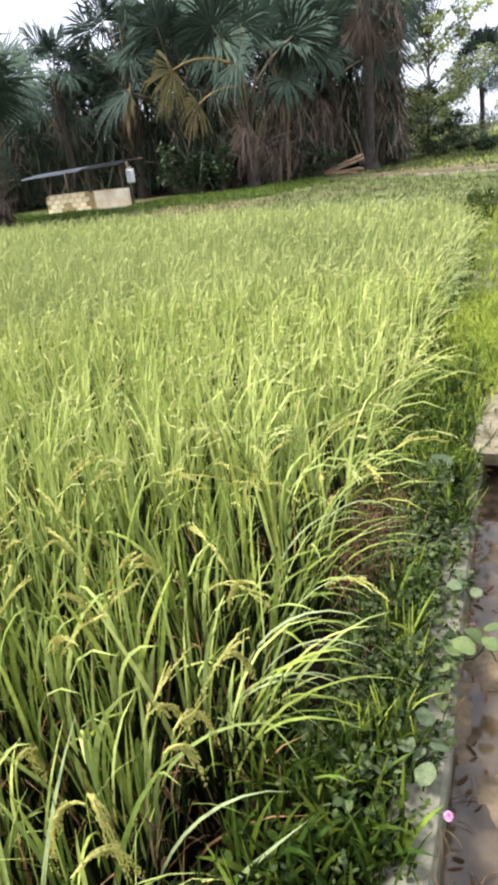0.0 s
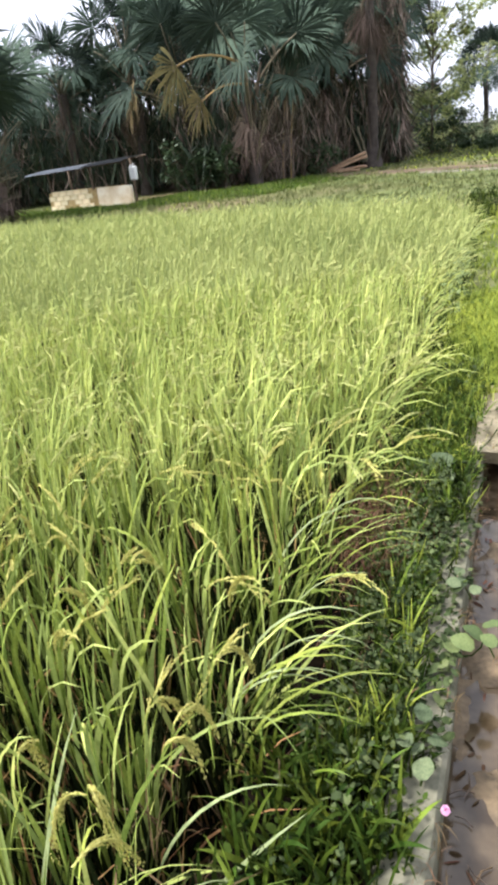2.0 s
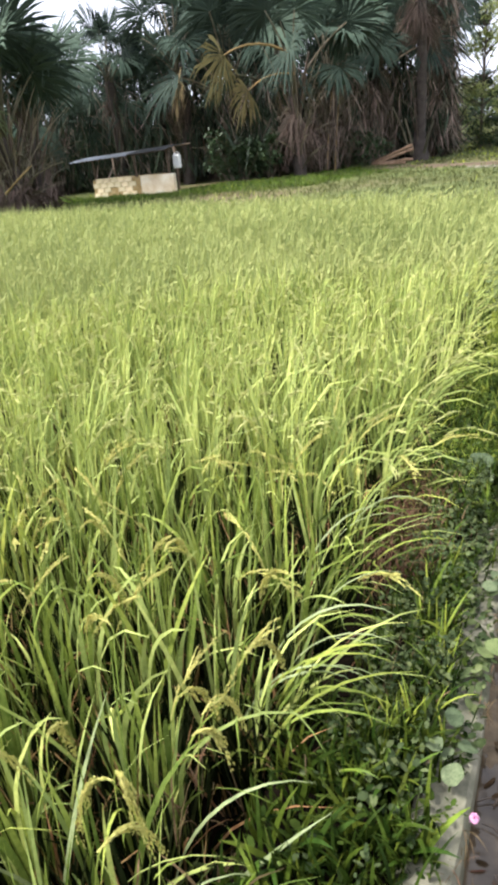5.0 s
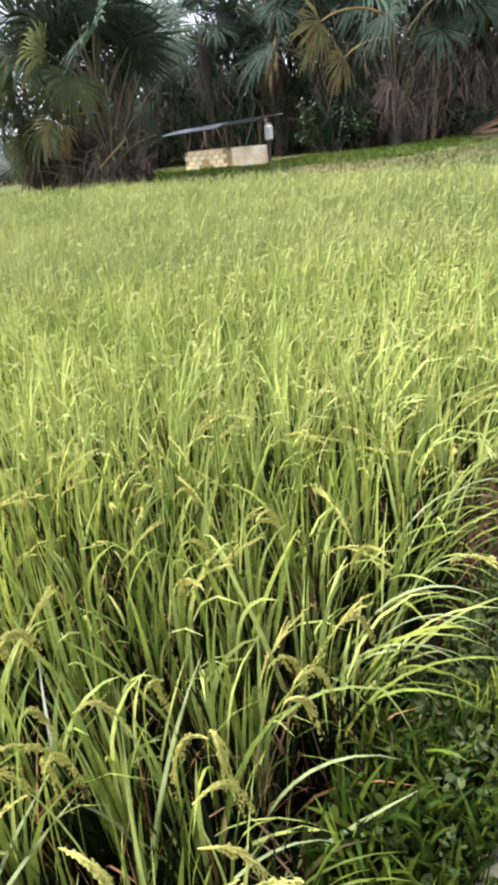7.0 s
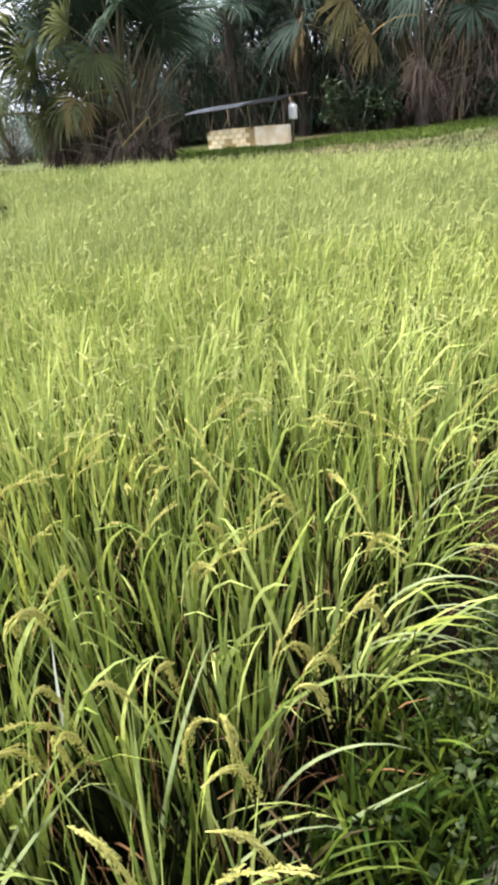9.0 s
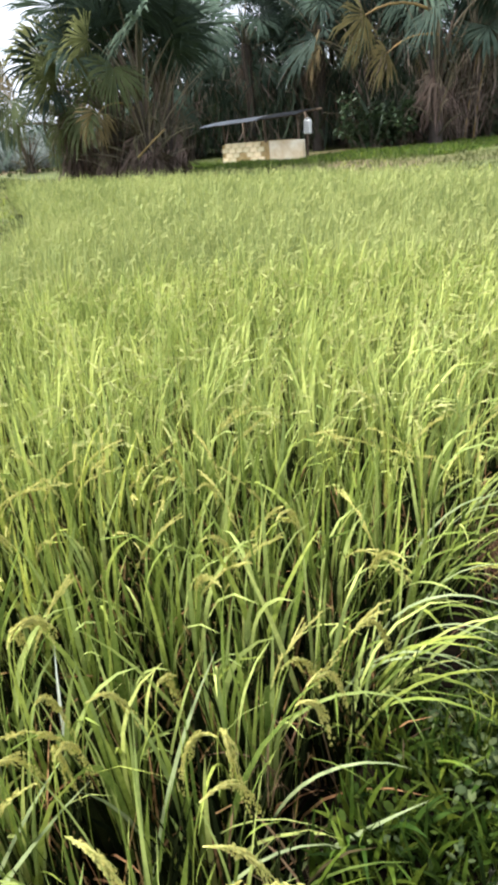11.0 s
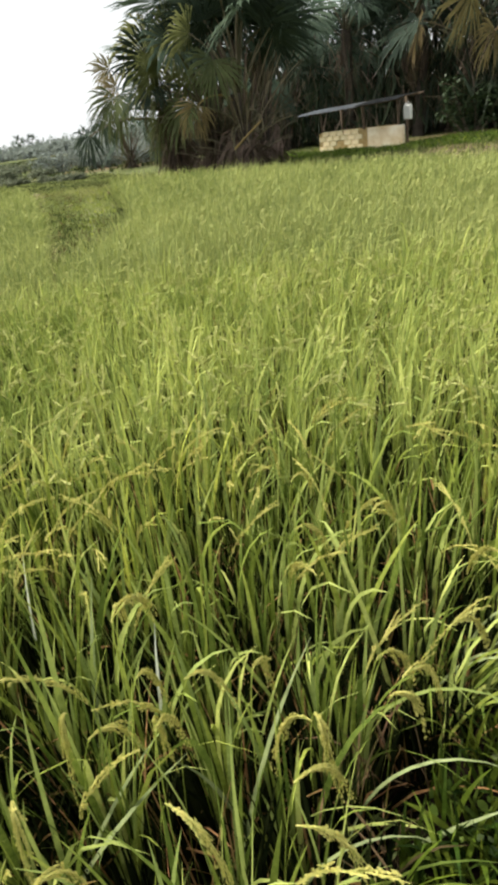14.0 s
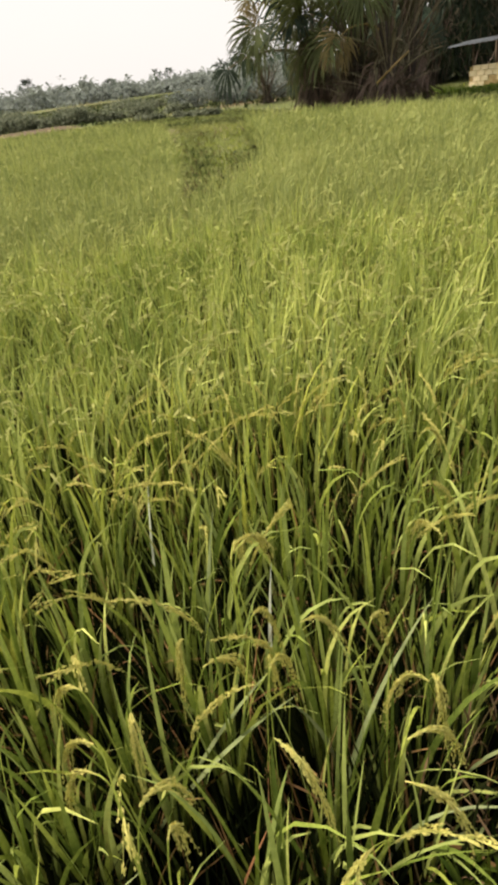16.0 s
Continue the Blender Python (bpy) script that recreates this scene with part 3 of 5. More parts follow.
rng = np.random.default_rng(11)
HX, HY = hill_grid(-46, 0, -2.5, 19, 0.185, rng)
far_off = np.hypot(HX, HY)
own = near_stretch(HX, HY)
sets = []
for low, high, per, k, wide, ears, dry, hooked, leaf_mat in ((0.0, 2.7, 9, 7, 1.0, 1, 6, 0.16, M_RICE), (2.7, 6.5, 20, 5, 0.85, 2, 2, 0.3, M_RICE_MID), (6.5, 12.0, 20, 4, 1.05, 2, 0, 0.35, M_RICE_FAR),
                                                             (12.0, 22.0, 20, 3, 1.5, 1, 0, 0.5, M_RICE_FAR), (22.0, 60.0, 8, 2, 4.5, 1, 0, 0.5, M_RICE_FAR)):
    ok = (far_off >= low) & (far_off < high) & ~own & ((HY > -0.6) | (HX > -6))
    x, y = HX[ok], HY[ok]
    if low >= 22:
        keep = rng.random(len(x)) < 0.6
        x, y = x[keep], y[keep]
    keep = (np.hypot(x, y) < 4) | (y > -0.2 * x - 0.4) | (rng.random(len(x)) < 0.5)
    x, y = x[keep], y[keep]
    z = np.full(len(x), FIELD_Z)
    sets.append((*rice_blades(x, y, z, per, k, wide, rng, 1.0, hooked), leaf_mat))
    if low < 2:
        sets.append((*rice_blades(x, y, z, 6, k, wide, rng, 1.0, 0.32), M_RICE_MID))
    # shade-dark stems fill the gaps between the hills
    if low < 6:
        sets.append((*rice_stems(x, y, z, 36 if low < 2 else 12, 1.25, rng), M_STEM_SHADE))
    if dry:
        sets.append((*rice_dry(x, y, z, dry, max(2, k - 1), wide, rng), M_STRAW))
    if low < 2:
        stem, branch, grain = rice_ears(x, y, z, 2 * ears, 14, 1, rng, 8, 12, 0.0052)
        sets += [(*stem, M_RICE), (*branch, M_PANICLE), (*grain, M_PANICLE)]
    elif low < 6:
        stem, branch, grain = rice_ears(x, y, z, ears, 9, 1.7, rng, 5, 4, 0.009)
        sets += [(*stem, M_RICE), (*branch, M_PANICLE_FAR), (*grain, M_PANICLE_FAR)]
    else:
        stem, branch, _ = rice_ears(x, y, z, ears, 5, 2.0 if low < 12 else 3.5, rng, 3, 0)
        sets += [(*stem, M_RICE_FAR), (*branch, M_PANICLE_FAR)]
tagged(new("rice_field", quads("rice_field", sets)), "dense green rice with yellowing drooping ears", "rice field", kind="stuff")

# ears that stand out: x, y of the bend, heading and reach of the drooping end; the low ones bend nearer to the water
HERO_EARS = [(-0.97, 0.61, 67, 0.09), (-0.94, 0.48, 131, 0.04), (-0.93, 0.48, 110, 0.08), (-0.69, 0.68, -27, 0.05), (-0.70, 0.66, -163, 0.08), (-0.60, 0.86, 80, 0.12), (-0.67, 0.88, 75, 0.10), (-0.59, 0.81, 43, 0.07),
             (-1.28, 0.66, 112, 0.13), (-1.27, 0.63, 136, 0.13), (-1.30, 0.67, 95, 0.12), (-0.63, 0.55, 75, 0.11), (-1.06, 0.53, 107, 0.09), (-1.12, 1.19, 60, 0.09), (-0.96, 1.04, 160, 0.14), (-0.59, 1.05, 71, 0.12),
             (-0.60, 1.35, 161, 0.12), (-1.53, 1.51, 100, 0.11), (-0.87, 0.70, 110, 0.09), (-0.99, 1.38, 90, 0.12), (-1.31, 1.40, 100, 0.13)]
LOW_EARS = [(-0.83, 0.40, 6, 0.13), (-0.60, 0.52, 26, 0.11), (-1.08, 0.41, 84, 0.10), (-0.90, 0.15, 100, 0.10), (-1.22, 0.17, -153, 0.10), (-1.07, 0.13, -157, 0.11), (-1.18, 0.41, -59, 0.04), (-1.08, 0.22, -27, 0.06),
            (-1.00, 0.11, -149, 0.11), (-0.82, 0.15, 130, 0.05)]


def ribbon(mid_line, width):
    """Strips along given middle lines, n x (k + 1) points, tapering to their ends."""
    n, k = mid_line.shape[0], mid_line.shape[1] - 1
    way = np.gradient(mid_line, axis=1)
    side = np.cross(way, np.array([0.3, 0.2, 0.95]))
    side /= np.linalg.norm(side, axis=-1, keepdims=True) + 1e-9
    w = np.interp(np.arange(k + 1) / k, (0, 0.7, 1), (1, 0.9, 0.2))[None, :, None] * width / 2
    return np.stack([mid_line - side * w, mid_line + side * w], 2).reshape(-1, 3), ribbon_faces(n, k)


def hero_ear(x, y, heading, reach, top, rng):
    """One heavy ear whose stem bends at x, y, top: stem, a sheaf of branches along the drooping end, and their grains."""
    way = np.array([math.cos(radians(heading)), math.sin(radians(heading)), 0.0])
    bend = np.array([x, y, top])
    foot = bend - way * 0.09
    foot[2] = 0.0
    end = bend + way * reach - np.array([0, 0, math.sqrt(0.185 ** 2 - reach ** 2)])
    u = np.linspace(0, 1, 12)[:, None]
    rise = foot * (1 - u) ** 3 + 3 * (foot + (0, 0, 0.55 * top)) * u * (1 - u) ** 2 + 3 * (bend - way * 0.045 - (0, 0, 0.012)) * u ** 2 * (1 - u) + bend * u ** 3
    control = bend + way * reach * 0.75 + np.array([0, 0, 0.012])
    droop = lambda q: bend * (1 - q) ** 2 + 2 * control * q * (1 - q) + end * q ** 2
    stem = np.concatenate([rise[:-1], droop(np.linspace(0, 0.85, 8)[:, None])])
    strands = []
    for _ in range(13):
        q0 = rng.uniform(-0.12, 0.55)
        q = np.linspace(q0, q0 + rng.uniform(0.42, 0.62), 6)[:, None]
        fan = rng.normal(0, 0.0075, 3) * np.linspace(0, 1, 6)[:, None]
        strands.append(droop(q) + fan + np.array([0, 0, -0.010]) * np.linspace(0, 1, 6)[:, None] ** 2)
    strands = np.array(strands)
    return foot, [(*ribbon(stem[None], 0.0035), M_RICE), (*ribbon(strands, 0.0026), M_PANICLE), (*grains(strands, 0.02, 18, 0.0050, rng), M_PANICLE)]


clumps = []
# the clumps by the corner where the camera stands, each a plant of its own
for n, (x, y) in enumerate(zip(HX[own], HY[own])):
    clump = tagged(new("rice_clump"), "clump of green rice with drooping yellow-green ears" if n % 7 else "rice clump with several withered brown leaves",
                   "rice plant", "rice clumps at the field edge")
    clump.location = (x, y, FIELD_Z)
    clumps.append(clump)
    r1 = np.random.default_rng(500 + n)
    one, zero = np.array([x]), np.array([0.0])
    v, f = rice_blades(one, np.array([y]), zero, 10, 8, 1.05, r1, 1.03, 0.18)
    v1, f1 = rice_blades(one, np.array([y]), zero, 7, 8, 1.0, r1, 1.03, 0.34)
    v2, f2 = rice_dry(one, np.array([y]), zero, 9 if n % 7 else 15, 6, 1.0, r1)
    part("leaf_tuft", quads("leaf_tuft", [(v - (x, y, 0), f, M_RICE), (v1 - (x, y, 0), f1, M_RICE_MID)]), clump)
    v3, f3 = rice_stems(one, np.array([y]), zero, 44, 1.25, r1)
    part("stem_tuft", quads("stem_tuft", [(v3 - (x, y, 0), f3, M_STEM_SHADE)]), clump)
    part("withered_tuft", quads("withered_tuft", [(v2 - (x, y, 0), f2, M_STRAW)]), clump, "brown withered leaves")
    for _ in range(int(r1.random() < 0.45)):
        stem, branch, grain = rice_ears(one, np.array([y]), zero, 1, 16, 1, r1, 10, 15, 0.0052)
        part("ear", quads("ear", [(q[0] - (x, y, 0), q[1], m) for q, m in ((stem, M_RICE), (branch, M_PANICLE), (grain, M_PANICLE))]), clump, "drooping yellow-green ear")

for n, (x, y, heading, reach) in enumerate(HERO_EARS + LOW_EARS):
    foot, sets = hero_ear(x, y, heading, reach, (0.46 if n < len(HERO_EARS) else 0.39) - FIELD_Z, np.random.default_rng(900 + n))
    clump = min(clumps, key=lambda c: math.hypot(c.location.x - foot[0], c.location.y - foot[1]))
    part("ear", quads("ear", [(v - (clump.location.x, clump.location.y, 0), f, m) for v, f, m in sets]), clump, "heavy drooping yellow-green ear")

# long leaves arching out over the bund: foot x, y, heading, length, lean of the tip
for n, (x, y, heading, long, tip) in enumerate(((-0.74, 1.40, 8, 0.88, 2.5), (-0.80, 1.44, 14, 0.92, 2.4), (-0.76, 1.33, 2, 0.86, 2.6), (-0.82, 1.28, 12, 0.84, 2.6), (-0.80, 1.22, 24, 0.80, 2.7), (-0.74, 1.50, -8, 0.84, 2.6), (-0.84, 1.80, 46, 0.90, 2.2), (-0.76, 1.62, 30, 0.84, 2.4),
                                                (-0.82, 2.05, 20, 0.82, 2.4), (-0.80, 2.3, 8, 0.80, 2.5), (-0.80, 2.6, 25, 0.82, 2.3), (-0.78, 0.80, 29, 0.78, 2.1), (-0.76, 0.56, 41, 0.72, 2.3))):
    a = np.array([radians(heading)])
    clump = min(clumps, key=lambda c: math.hypot(c.location.x - x, c.location.y - y))
    v, f, _ = blades([[x, y, 0.0]], a, [0.10 + 0.02 * (n % 4)], [tip], [long], [0.010 + 0.002 * (n % 3)], 14, [0.5 * math.sin(2.3 * n)], 2.7)
    part("leaf", quads("leaf", [(v - (clump.location.x, clump.location.y, 0), f, M_PALE_LEAF)]), clump, "long pale arching leaf")

# broad leaves standing aslant among the ears: foot x, y, heading, lean, length
for x, y, heading, lean, long in ((-0.94, 0.56, 63, 0.22, 0.90), (-1.24, 0.20, 57, 0.42, 0.82), (-1.26, 0.12, 48, 0.52, 0.90), (-1.10, -0.06, 32, 0.30, 0.72), (-0.86, 0.62, 35, 0.75, 0.78), (-1.0, 0.74, -70, 0.25, 0.8), (-1.36, 0.5, 120, 0.2, 0.84)):
    clump = min(clumps, key=lambda c: math.hypot(c.location.x - x, c.location.y - y))
    v, f, _ = blades([[x, y, 0.0]], [radians(heading)], [lean], [lean + 0.35], [long], [0.018], 10, [0.2], 2.0)
    part("leaf", quads("leaf", [(v - (clump.location.x, clump.location.y, 0), f, M_PALE_LEAF)]), clump, "long straight slanting leaf")

# two bleached upright leaves
for x, y, long in ((-1.25, 0.66, 0.75), (-1.77, 0.60, 0.80)):
    clump = min(clumps, key=lambda c: math.hypot(c.location.x - x, c.location.y - y))
    v, f, _ = blades([[x, y, 0.0]], [1.5], [0.05], [0.18], [long], [0.020], 8, [0.1], 2.0)
    part("leaf", quads("leaf", [(v - (clump.location.x, clump.location.y, 0), f[:5], M_RICE), (v - (clump.location.x, clump.location.y, 0), f[5:], M_BLEACH)]), clump, "upright leaf with a bleached whitish tip")

# ---- weeds and grass ----
def scatter(poly, n, rng):
    p = np.array(poly)
    x, y = rng.uniform(p[:, 0].min(), p[:, 0].max(), n), rng.uniform(p[:, 1].min(), p[:, 1].max(), n)
    ok = inside(poly, x, y)
    return x[ok], y[ok]


def tufts(poly, n, per, length, width, k, rng, spread=0.03, lean=0.5):
    x, y = scatter(poly, n, rng)
    i = np.repeat(np.arange(len(x)), per)
    m = len(i)
    az = rng.uniform(-math.pi, math.pi, m)
    bx, by = x[i] + rng.normal(0, spread, m), y[i] + rng.normal(0, spread, m)
    base = np.stack([bx, by, ground_height(bx, by) - 0.01], -1)
    base[:, 2] = np.where(base[:, 2] < -0.3, -0.02, base[:, 2])
    return blades(base, az, np.abs(rng.normal(0.2, 0.25, m)), np.abs(rng.normal(lean + 0.2, 0.5, m)), rng.uniform(*length, m), rng.uniform(*width, m), k, rng.normal(0, 0.6, m))[:2]


def weed_leaves(poly, n, per, size, high, rng, three=True):
    """Low broad-leaved weeds: leaflets on unseen short stems, at several heights over the ground."""
    x, y = scatter(poly, n, rng)
    i = np.repeat(np.arange(len(x)), per)
    m = len(i)
    az = rng.uniform(-math.pi, math.pi, m)
    r = rng.uniform(0.0, 0.03, m)
    px, py = x[i] + r * np.cos(az), y[i] + r * np.sin(az)
    z = np.where(ground_height(x, y) < -0.3, -0.01, ground_height(x, y))[i] + (rng.uniform(0.01, high, len(x)))[i] + rng.normal(0, 0.008, m)
    long = rng.uniform(*size, m)
    return leaves(np.stack([px, py, z], -1), az, rng.normal(0.1, 0.55, m), long, long * rng.uniform(0.34, 0.72, m), rng)


BUND = [(-0.50, 0.9), (-0.21, 0.9), (-0.21, 4.4), (-0.48, 4.4), (-0.46, 1.3)]
BUND_LOW = [(-0.60, 0.2), (-0.19, 0.2), (-0.20, 1.35), (-0.56, 1.35)]
BUND_MID = [(-0.47, 1.15), (-0.22, 1.15), (-0.22, 2.9), (-0.44, 2.9)]
BUND_FAR = [(-0.46, 5.0), (0.4, 4.1), (1.6, 4.1), (2.8, 17.0), (-0.57, 14.2)]
rw = np.random.default_rng(23)
BUND_EDGE = [(-0.34, 1.15), (-0.22, 1.15), (-0.22, 2.1), (-0.34, 2.1)]
BUND_RED = [(-0.60, 1.95), (-0.36, 1.95), (-0.34, 2.75), (-0.60, 2.75)]
BUND_GREEN = [(-0.56, 2.5), (-0.17, 2.5), (-0.15, 4.4), (-0.54, 4.4)]
BUND_YELLOW = [(-0.50, 3.7), (-0.02, 4.0), (0.4, 4.15), (0.4, 6.6), (-0.46, 6.6)]
SLAB_TOP = [(-0.2, 3.15), (0.3, 3.15), (0.3, 4.1), (-0.2, 4.1)]
EDGE = [(-0.78, 0.1), (-0.50, 0.1), (-0.46, 5.0), (-0.72, 5.0)]
EDGE_FAR = [(-0.66, 4.5), (-0.42, 4.5), (-0.52, 14.0), (-0.80, 13.6)]
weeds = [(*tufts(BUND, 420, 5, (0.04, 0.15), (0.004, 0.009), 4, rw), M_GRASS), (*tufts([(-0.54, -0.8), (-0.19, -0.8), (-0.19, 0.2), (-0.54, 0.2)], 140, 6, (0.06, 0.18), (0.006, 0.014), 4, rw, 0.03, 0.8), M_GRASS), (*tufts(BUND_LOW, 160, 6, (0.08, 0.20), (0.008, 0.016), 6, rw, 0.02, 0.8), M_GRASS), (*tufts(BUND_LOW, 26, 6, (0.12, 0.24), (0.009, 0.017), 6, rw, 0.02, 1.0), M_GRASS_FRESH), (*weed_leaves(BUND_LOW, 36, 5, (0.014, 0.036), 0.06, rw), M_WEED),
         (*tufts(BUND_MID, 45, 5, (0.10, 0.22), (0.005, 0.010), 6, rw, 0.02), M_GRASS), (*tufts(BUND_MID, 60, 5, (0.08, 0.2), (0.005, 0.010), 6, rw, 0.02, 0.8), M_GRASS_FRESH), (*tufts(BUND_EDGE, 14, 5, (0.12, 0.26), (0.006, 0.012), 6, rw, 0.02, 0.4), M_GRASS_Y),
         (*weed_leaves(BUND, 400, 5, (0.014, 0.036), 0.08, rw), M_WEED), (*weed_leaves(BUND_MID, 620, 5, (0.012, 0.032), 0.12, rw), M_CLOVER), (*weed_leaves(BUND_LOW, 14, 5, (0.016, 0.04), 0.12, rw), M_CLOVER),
         (*tufts(BUND_MID, 60, 4, (0.06, 0.18), (0.002, 0.004), 4, rw, 0.02, 0.8), M_DRY),
         (*weed_leaves([(-0.27, 1.3), (-0.12, 1.3), (-0.12, 3.2), (-0.27, 3.2)], 230, 4, (0.015, 0.045), 0.045, rw), M_CLOVER),
         (*weed_leaves([(-0.24, 0.4), (-0.14, 0.4), (-0.14, 4.4), (-0.24, 4.4)], 170, 4, (0.012, 0.03), 0.04, rw), M_WEED)]
weeds += [(*tufts(SLAB_TOP, 200, 4, (0.02, 0.07), (0.003, 0.006), 3, rw, 0.02, 0.9), M_DRY), (*weed_leaves(SLAB_TOP, 160, 4, (0.008, 0.022), 0.04, rw), M_WEED),
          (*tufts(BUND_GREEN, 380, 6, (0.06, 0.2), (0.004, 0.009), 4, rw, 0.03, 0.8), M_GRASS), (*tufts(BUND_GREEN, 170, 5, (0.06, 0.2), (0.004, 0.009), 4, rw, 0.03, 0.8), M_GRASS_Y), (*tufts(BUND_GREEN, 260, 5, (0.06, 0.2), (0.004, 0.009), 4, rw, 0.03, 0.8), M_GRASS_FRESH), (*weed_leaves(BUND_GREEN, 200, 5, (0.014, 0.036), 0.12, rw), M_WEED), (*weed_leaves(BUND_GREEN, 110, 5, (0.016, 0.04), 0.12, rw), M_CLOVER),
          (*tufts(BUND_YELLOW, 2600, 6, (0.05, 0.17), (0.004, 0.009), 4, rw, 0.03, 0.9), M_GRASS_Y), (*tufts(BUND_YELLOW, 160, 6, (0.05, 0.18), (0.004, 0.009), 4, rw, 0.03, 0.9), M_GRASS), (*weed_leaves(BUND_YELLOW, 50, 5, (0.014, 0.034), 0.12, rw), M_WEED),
          (*tufts(BUND_RED, 100, 6, (0.08, 0.22), (0.003, 0.006), 4, rw, 0.03, 1.0), M_RUSSET), (*tufts(BUND_RED, 60, 5, (0.08, 0.22), (0.003, 0.007), 4, rw, 0.03, 1.0), M_DRY),
          (*tufts([(-0.13, 0.6), (-0.085, 0.6), (-0.085, 3.0), (-0.13, 3.0)], 60, 4, (0.04, 0.10), (0.0015, 0.003), 4, rw, 0.010, 2.6), M_DRY)]
weeds += [(*weed_leaves([(-0.70, 5.6), (-0.42, 5.6), (-0.40, 7.6), (-0.64, 7.6)], 90, 5, (0.03, 0.06), 0.34, rw), M_VINE), (*tufts(EDGE_FAR, 900, 5, (0.08, 0.26), (0.005, 0.010), 3, rw, 0.04, 0.9), M_GRASS), (*tufts(EDGE_FAR, 200, 5, (0.08, 0.26), (0.005, 0.010), 3, rw, 0.04, 0.9), M_GRASS_Y),
          (*tufts(EDGE, 70, 4, (0.10, 0.26), (0.003, 0.007), 4, rw, 0.03, 1.1), M_DRY), (*tufts(EDGE, 90, 4, (0.06, 0.2), (0.004, 0.009), 4, rw, 0.03, 0.7), M_GRASS)]
tagged(new("bund_weeds", quads("bund_weeds", weeds)), "low mixed weeds and grass covering the earth bund", "weeds", kind="stuff")
rl = np.random.default_rng(64)
lx, ly = rl.uniform(-0.09, 0.36, 90), rl.uniform(0.5, 3.1, 90)
near_edge = rl.random(90) < 0.55
lx = np.where(near_edge, rl.uniform(-0.10, -0.02, 90), lx)
tagged(new("channel_litter", quads("channel_litter", [(*leaves(np.stack([lx, ly, np.full(90, -0.143)], -1), rl.uniform(-math.pi, math.pi, 90), rl.normal(0, 0.06, 90), rl.uniform(0.015, 0.055, 90), rl.uniform(0.004, 0.016, 90), rl), M_RUSSET)])), "brown leaf scraps floating on the muddy channel water", "leaf litter", kind="stuff")
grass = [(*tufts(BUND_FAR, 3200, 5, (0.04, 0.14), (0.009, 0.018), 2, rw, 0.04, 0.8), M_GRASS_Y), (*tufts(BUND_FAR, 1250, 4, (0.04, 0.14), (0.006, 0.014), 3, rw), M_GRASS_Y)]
BEYOND = [(-0.9, 12.6), (9, 16), (10, 21), (-4.6, 28.3), (-8.5, 33.6), (-12, 28.8), (-14, 28.2), (-24, 27.5), (-24, 16.2), (-17.6, 16.1), (-11.5, 15.8), (-8.8, 15.7), (-5.6, 14.7), (-2.7, 13.6)]
grass += [(*tufts(BEYOND, 10000, 5, (0.04, 0.12), (0.014, 0.035), 2, rw, 0.08), M_LAWN), (*tufts(BEYOND, 1800, 5, (0.06, 0.25), (0.015, 0.04), 2, rw, 0.08), M_LAWN), (*tufts(BEYOND, 150, 4, (0.06, 0.22), (0.015, 0.04), 2, rw, 0.08), M_GRASS_Y)]
FRESH = [(-20.5, 21.5), (-13.5, 21.5), (-11.8, 28.4), (-14.0, 28.0), (-14.2, 24.4), (-18.6, 25.0), (-20.5, 25.2)]
grass += [(*tufts(FRESH, 3600, 5, (0.06, 0.2), (0.014, 0.03), 2, rw, 0.06, 0.8), M_GRASS_FRESH)]
UNDER_GROVE = [(-13.5, 22.0), (-8.0, 23.0), (-6.5, 28.0), (-9.0, 32.4), (-11.6, 29.0)]
grass += [(*tufts(UNDER_GROVE, 3000, 5, (0.06, 0.2), (0.014, 0.03), 2, rw, 0.06, 0.8), M_GRASS_FRESH)]
BROKEN_EDGE = [(-1.05, 16.6), (-0.25, 16.4), (-0.25, 12.0), (-0.8, 12.0)]
grass += [(*tufts(BROKEN_EDGE, 80, 6, (0.12, 0.34), (0.012, 0.026), 3, rw, 0.06, 0.9), M_GRASS), (*weed_leaves(BROKEN_EDGE, 60, 5, (0.03, 0.07), 0.3, rw), M_WEED)]
RIGHT_BANK = [(0.56, -5.0), (4.5, -5.0), (5.0, 4.1), (0.56, 4.1)]
grass += [(*tufts(RIGHT_BANK, 2600, 5, (0.04, 0.14), (0.009, 0.018), 2, rw, 0.04, 0.8), M_GRASS_Y), (*tufts(RIGHT_BANK, 900, 4, (0.04, 0.14), (0.008, 0.016), 2, rw), M_GRASS)]
PASTURE = [(-6.4, 31.0), (30, 16.8), (30, 75), (-9, 75)]
grass += [(*tufts(PASTURE, 6000, 5, (0.05, 0.16), (0.06, 0.13), 2, rw, 0.15), M_LAWN), (*tufts(PASTURE, 1500, 5, (0.05, 0.2), (0.04, 0.09), 2, rw, 0.15), M_GRASS_Y)]
FAR_LEFT = [(-31, 23), (-37, 18.4), (-44, 18.4), (-46, 6), (-47, -6), (-120, -20), (-120, 90), (-40, 60), (-30, 26)]
grass += [(*tufts(FAR_LEFT, 3500, 4, (0.05, 0.18), (0.08, 0.2), 2, rw, 0.3), M_LAWN), (*tufts(FAR_LEFT, 9000, 4, (0.06, 0.22), (0.08, 0.2), 2, rw, 0.3), M_CLOVER), (*tufts(FAR_LEFT, 700, 4, (0.04, 0.12), (0.04, 0.1), 2, rw, 0.3), M_DRY)]
NEAR_LEFT = [(-20.5, 16.3), (-25, 14.7), (-34, 12.2), (-36.5, 13), (-37, 18.2), (-31, 23), (-24, 20), (-21, 17.6)]
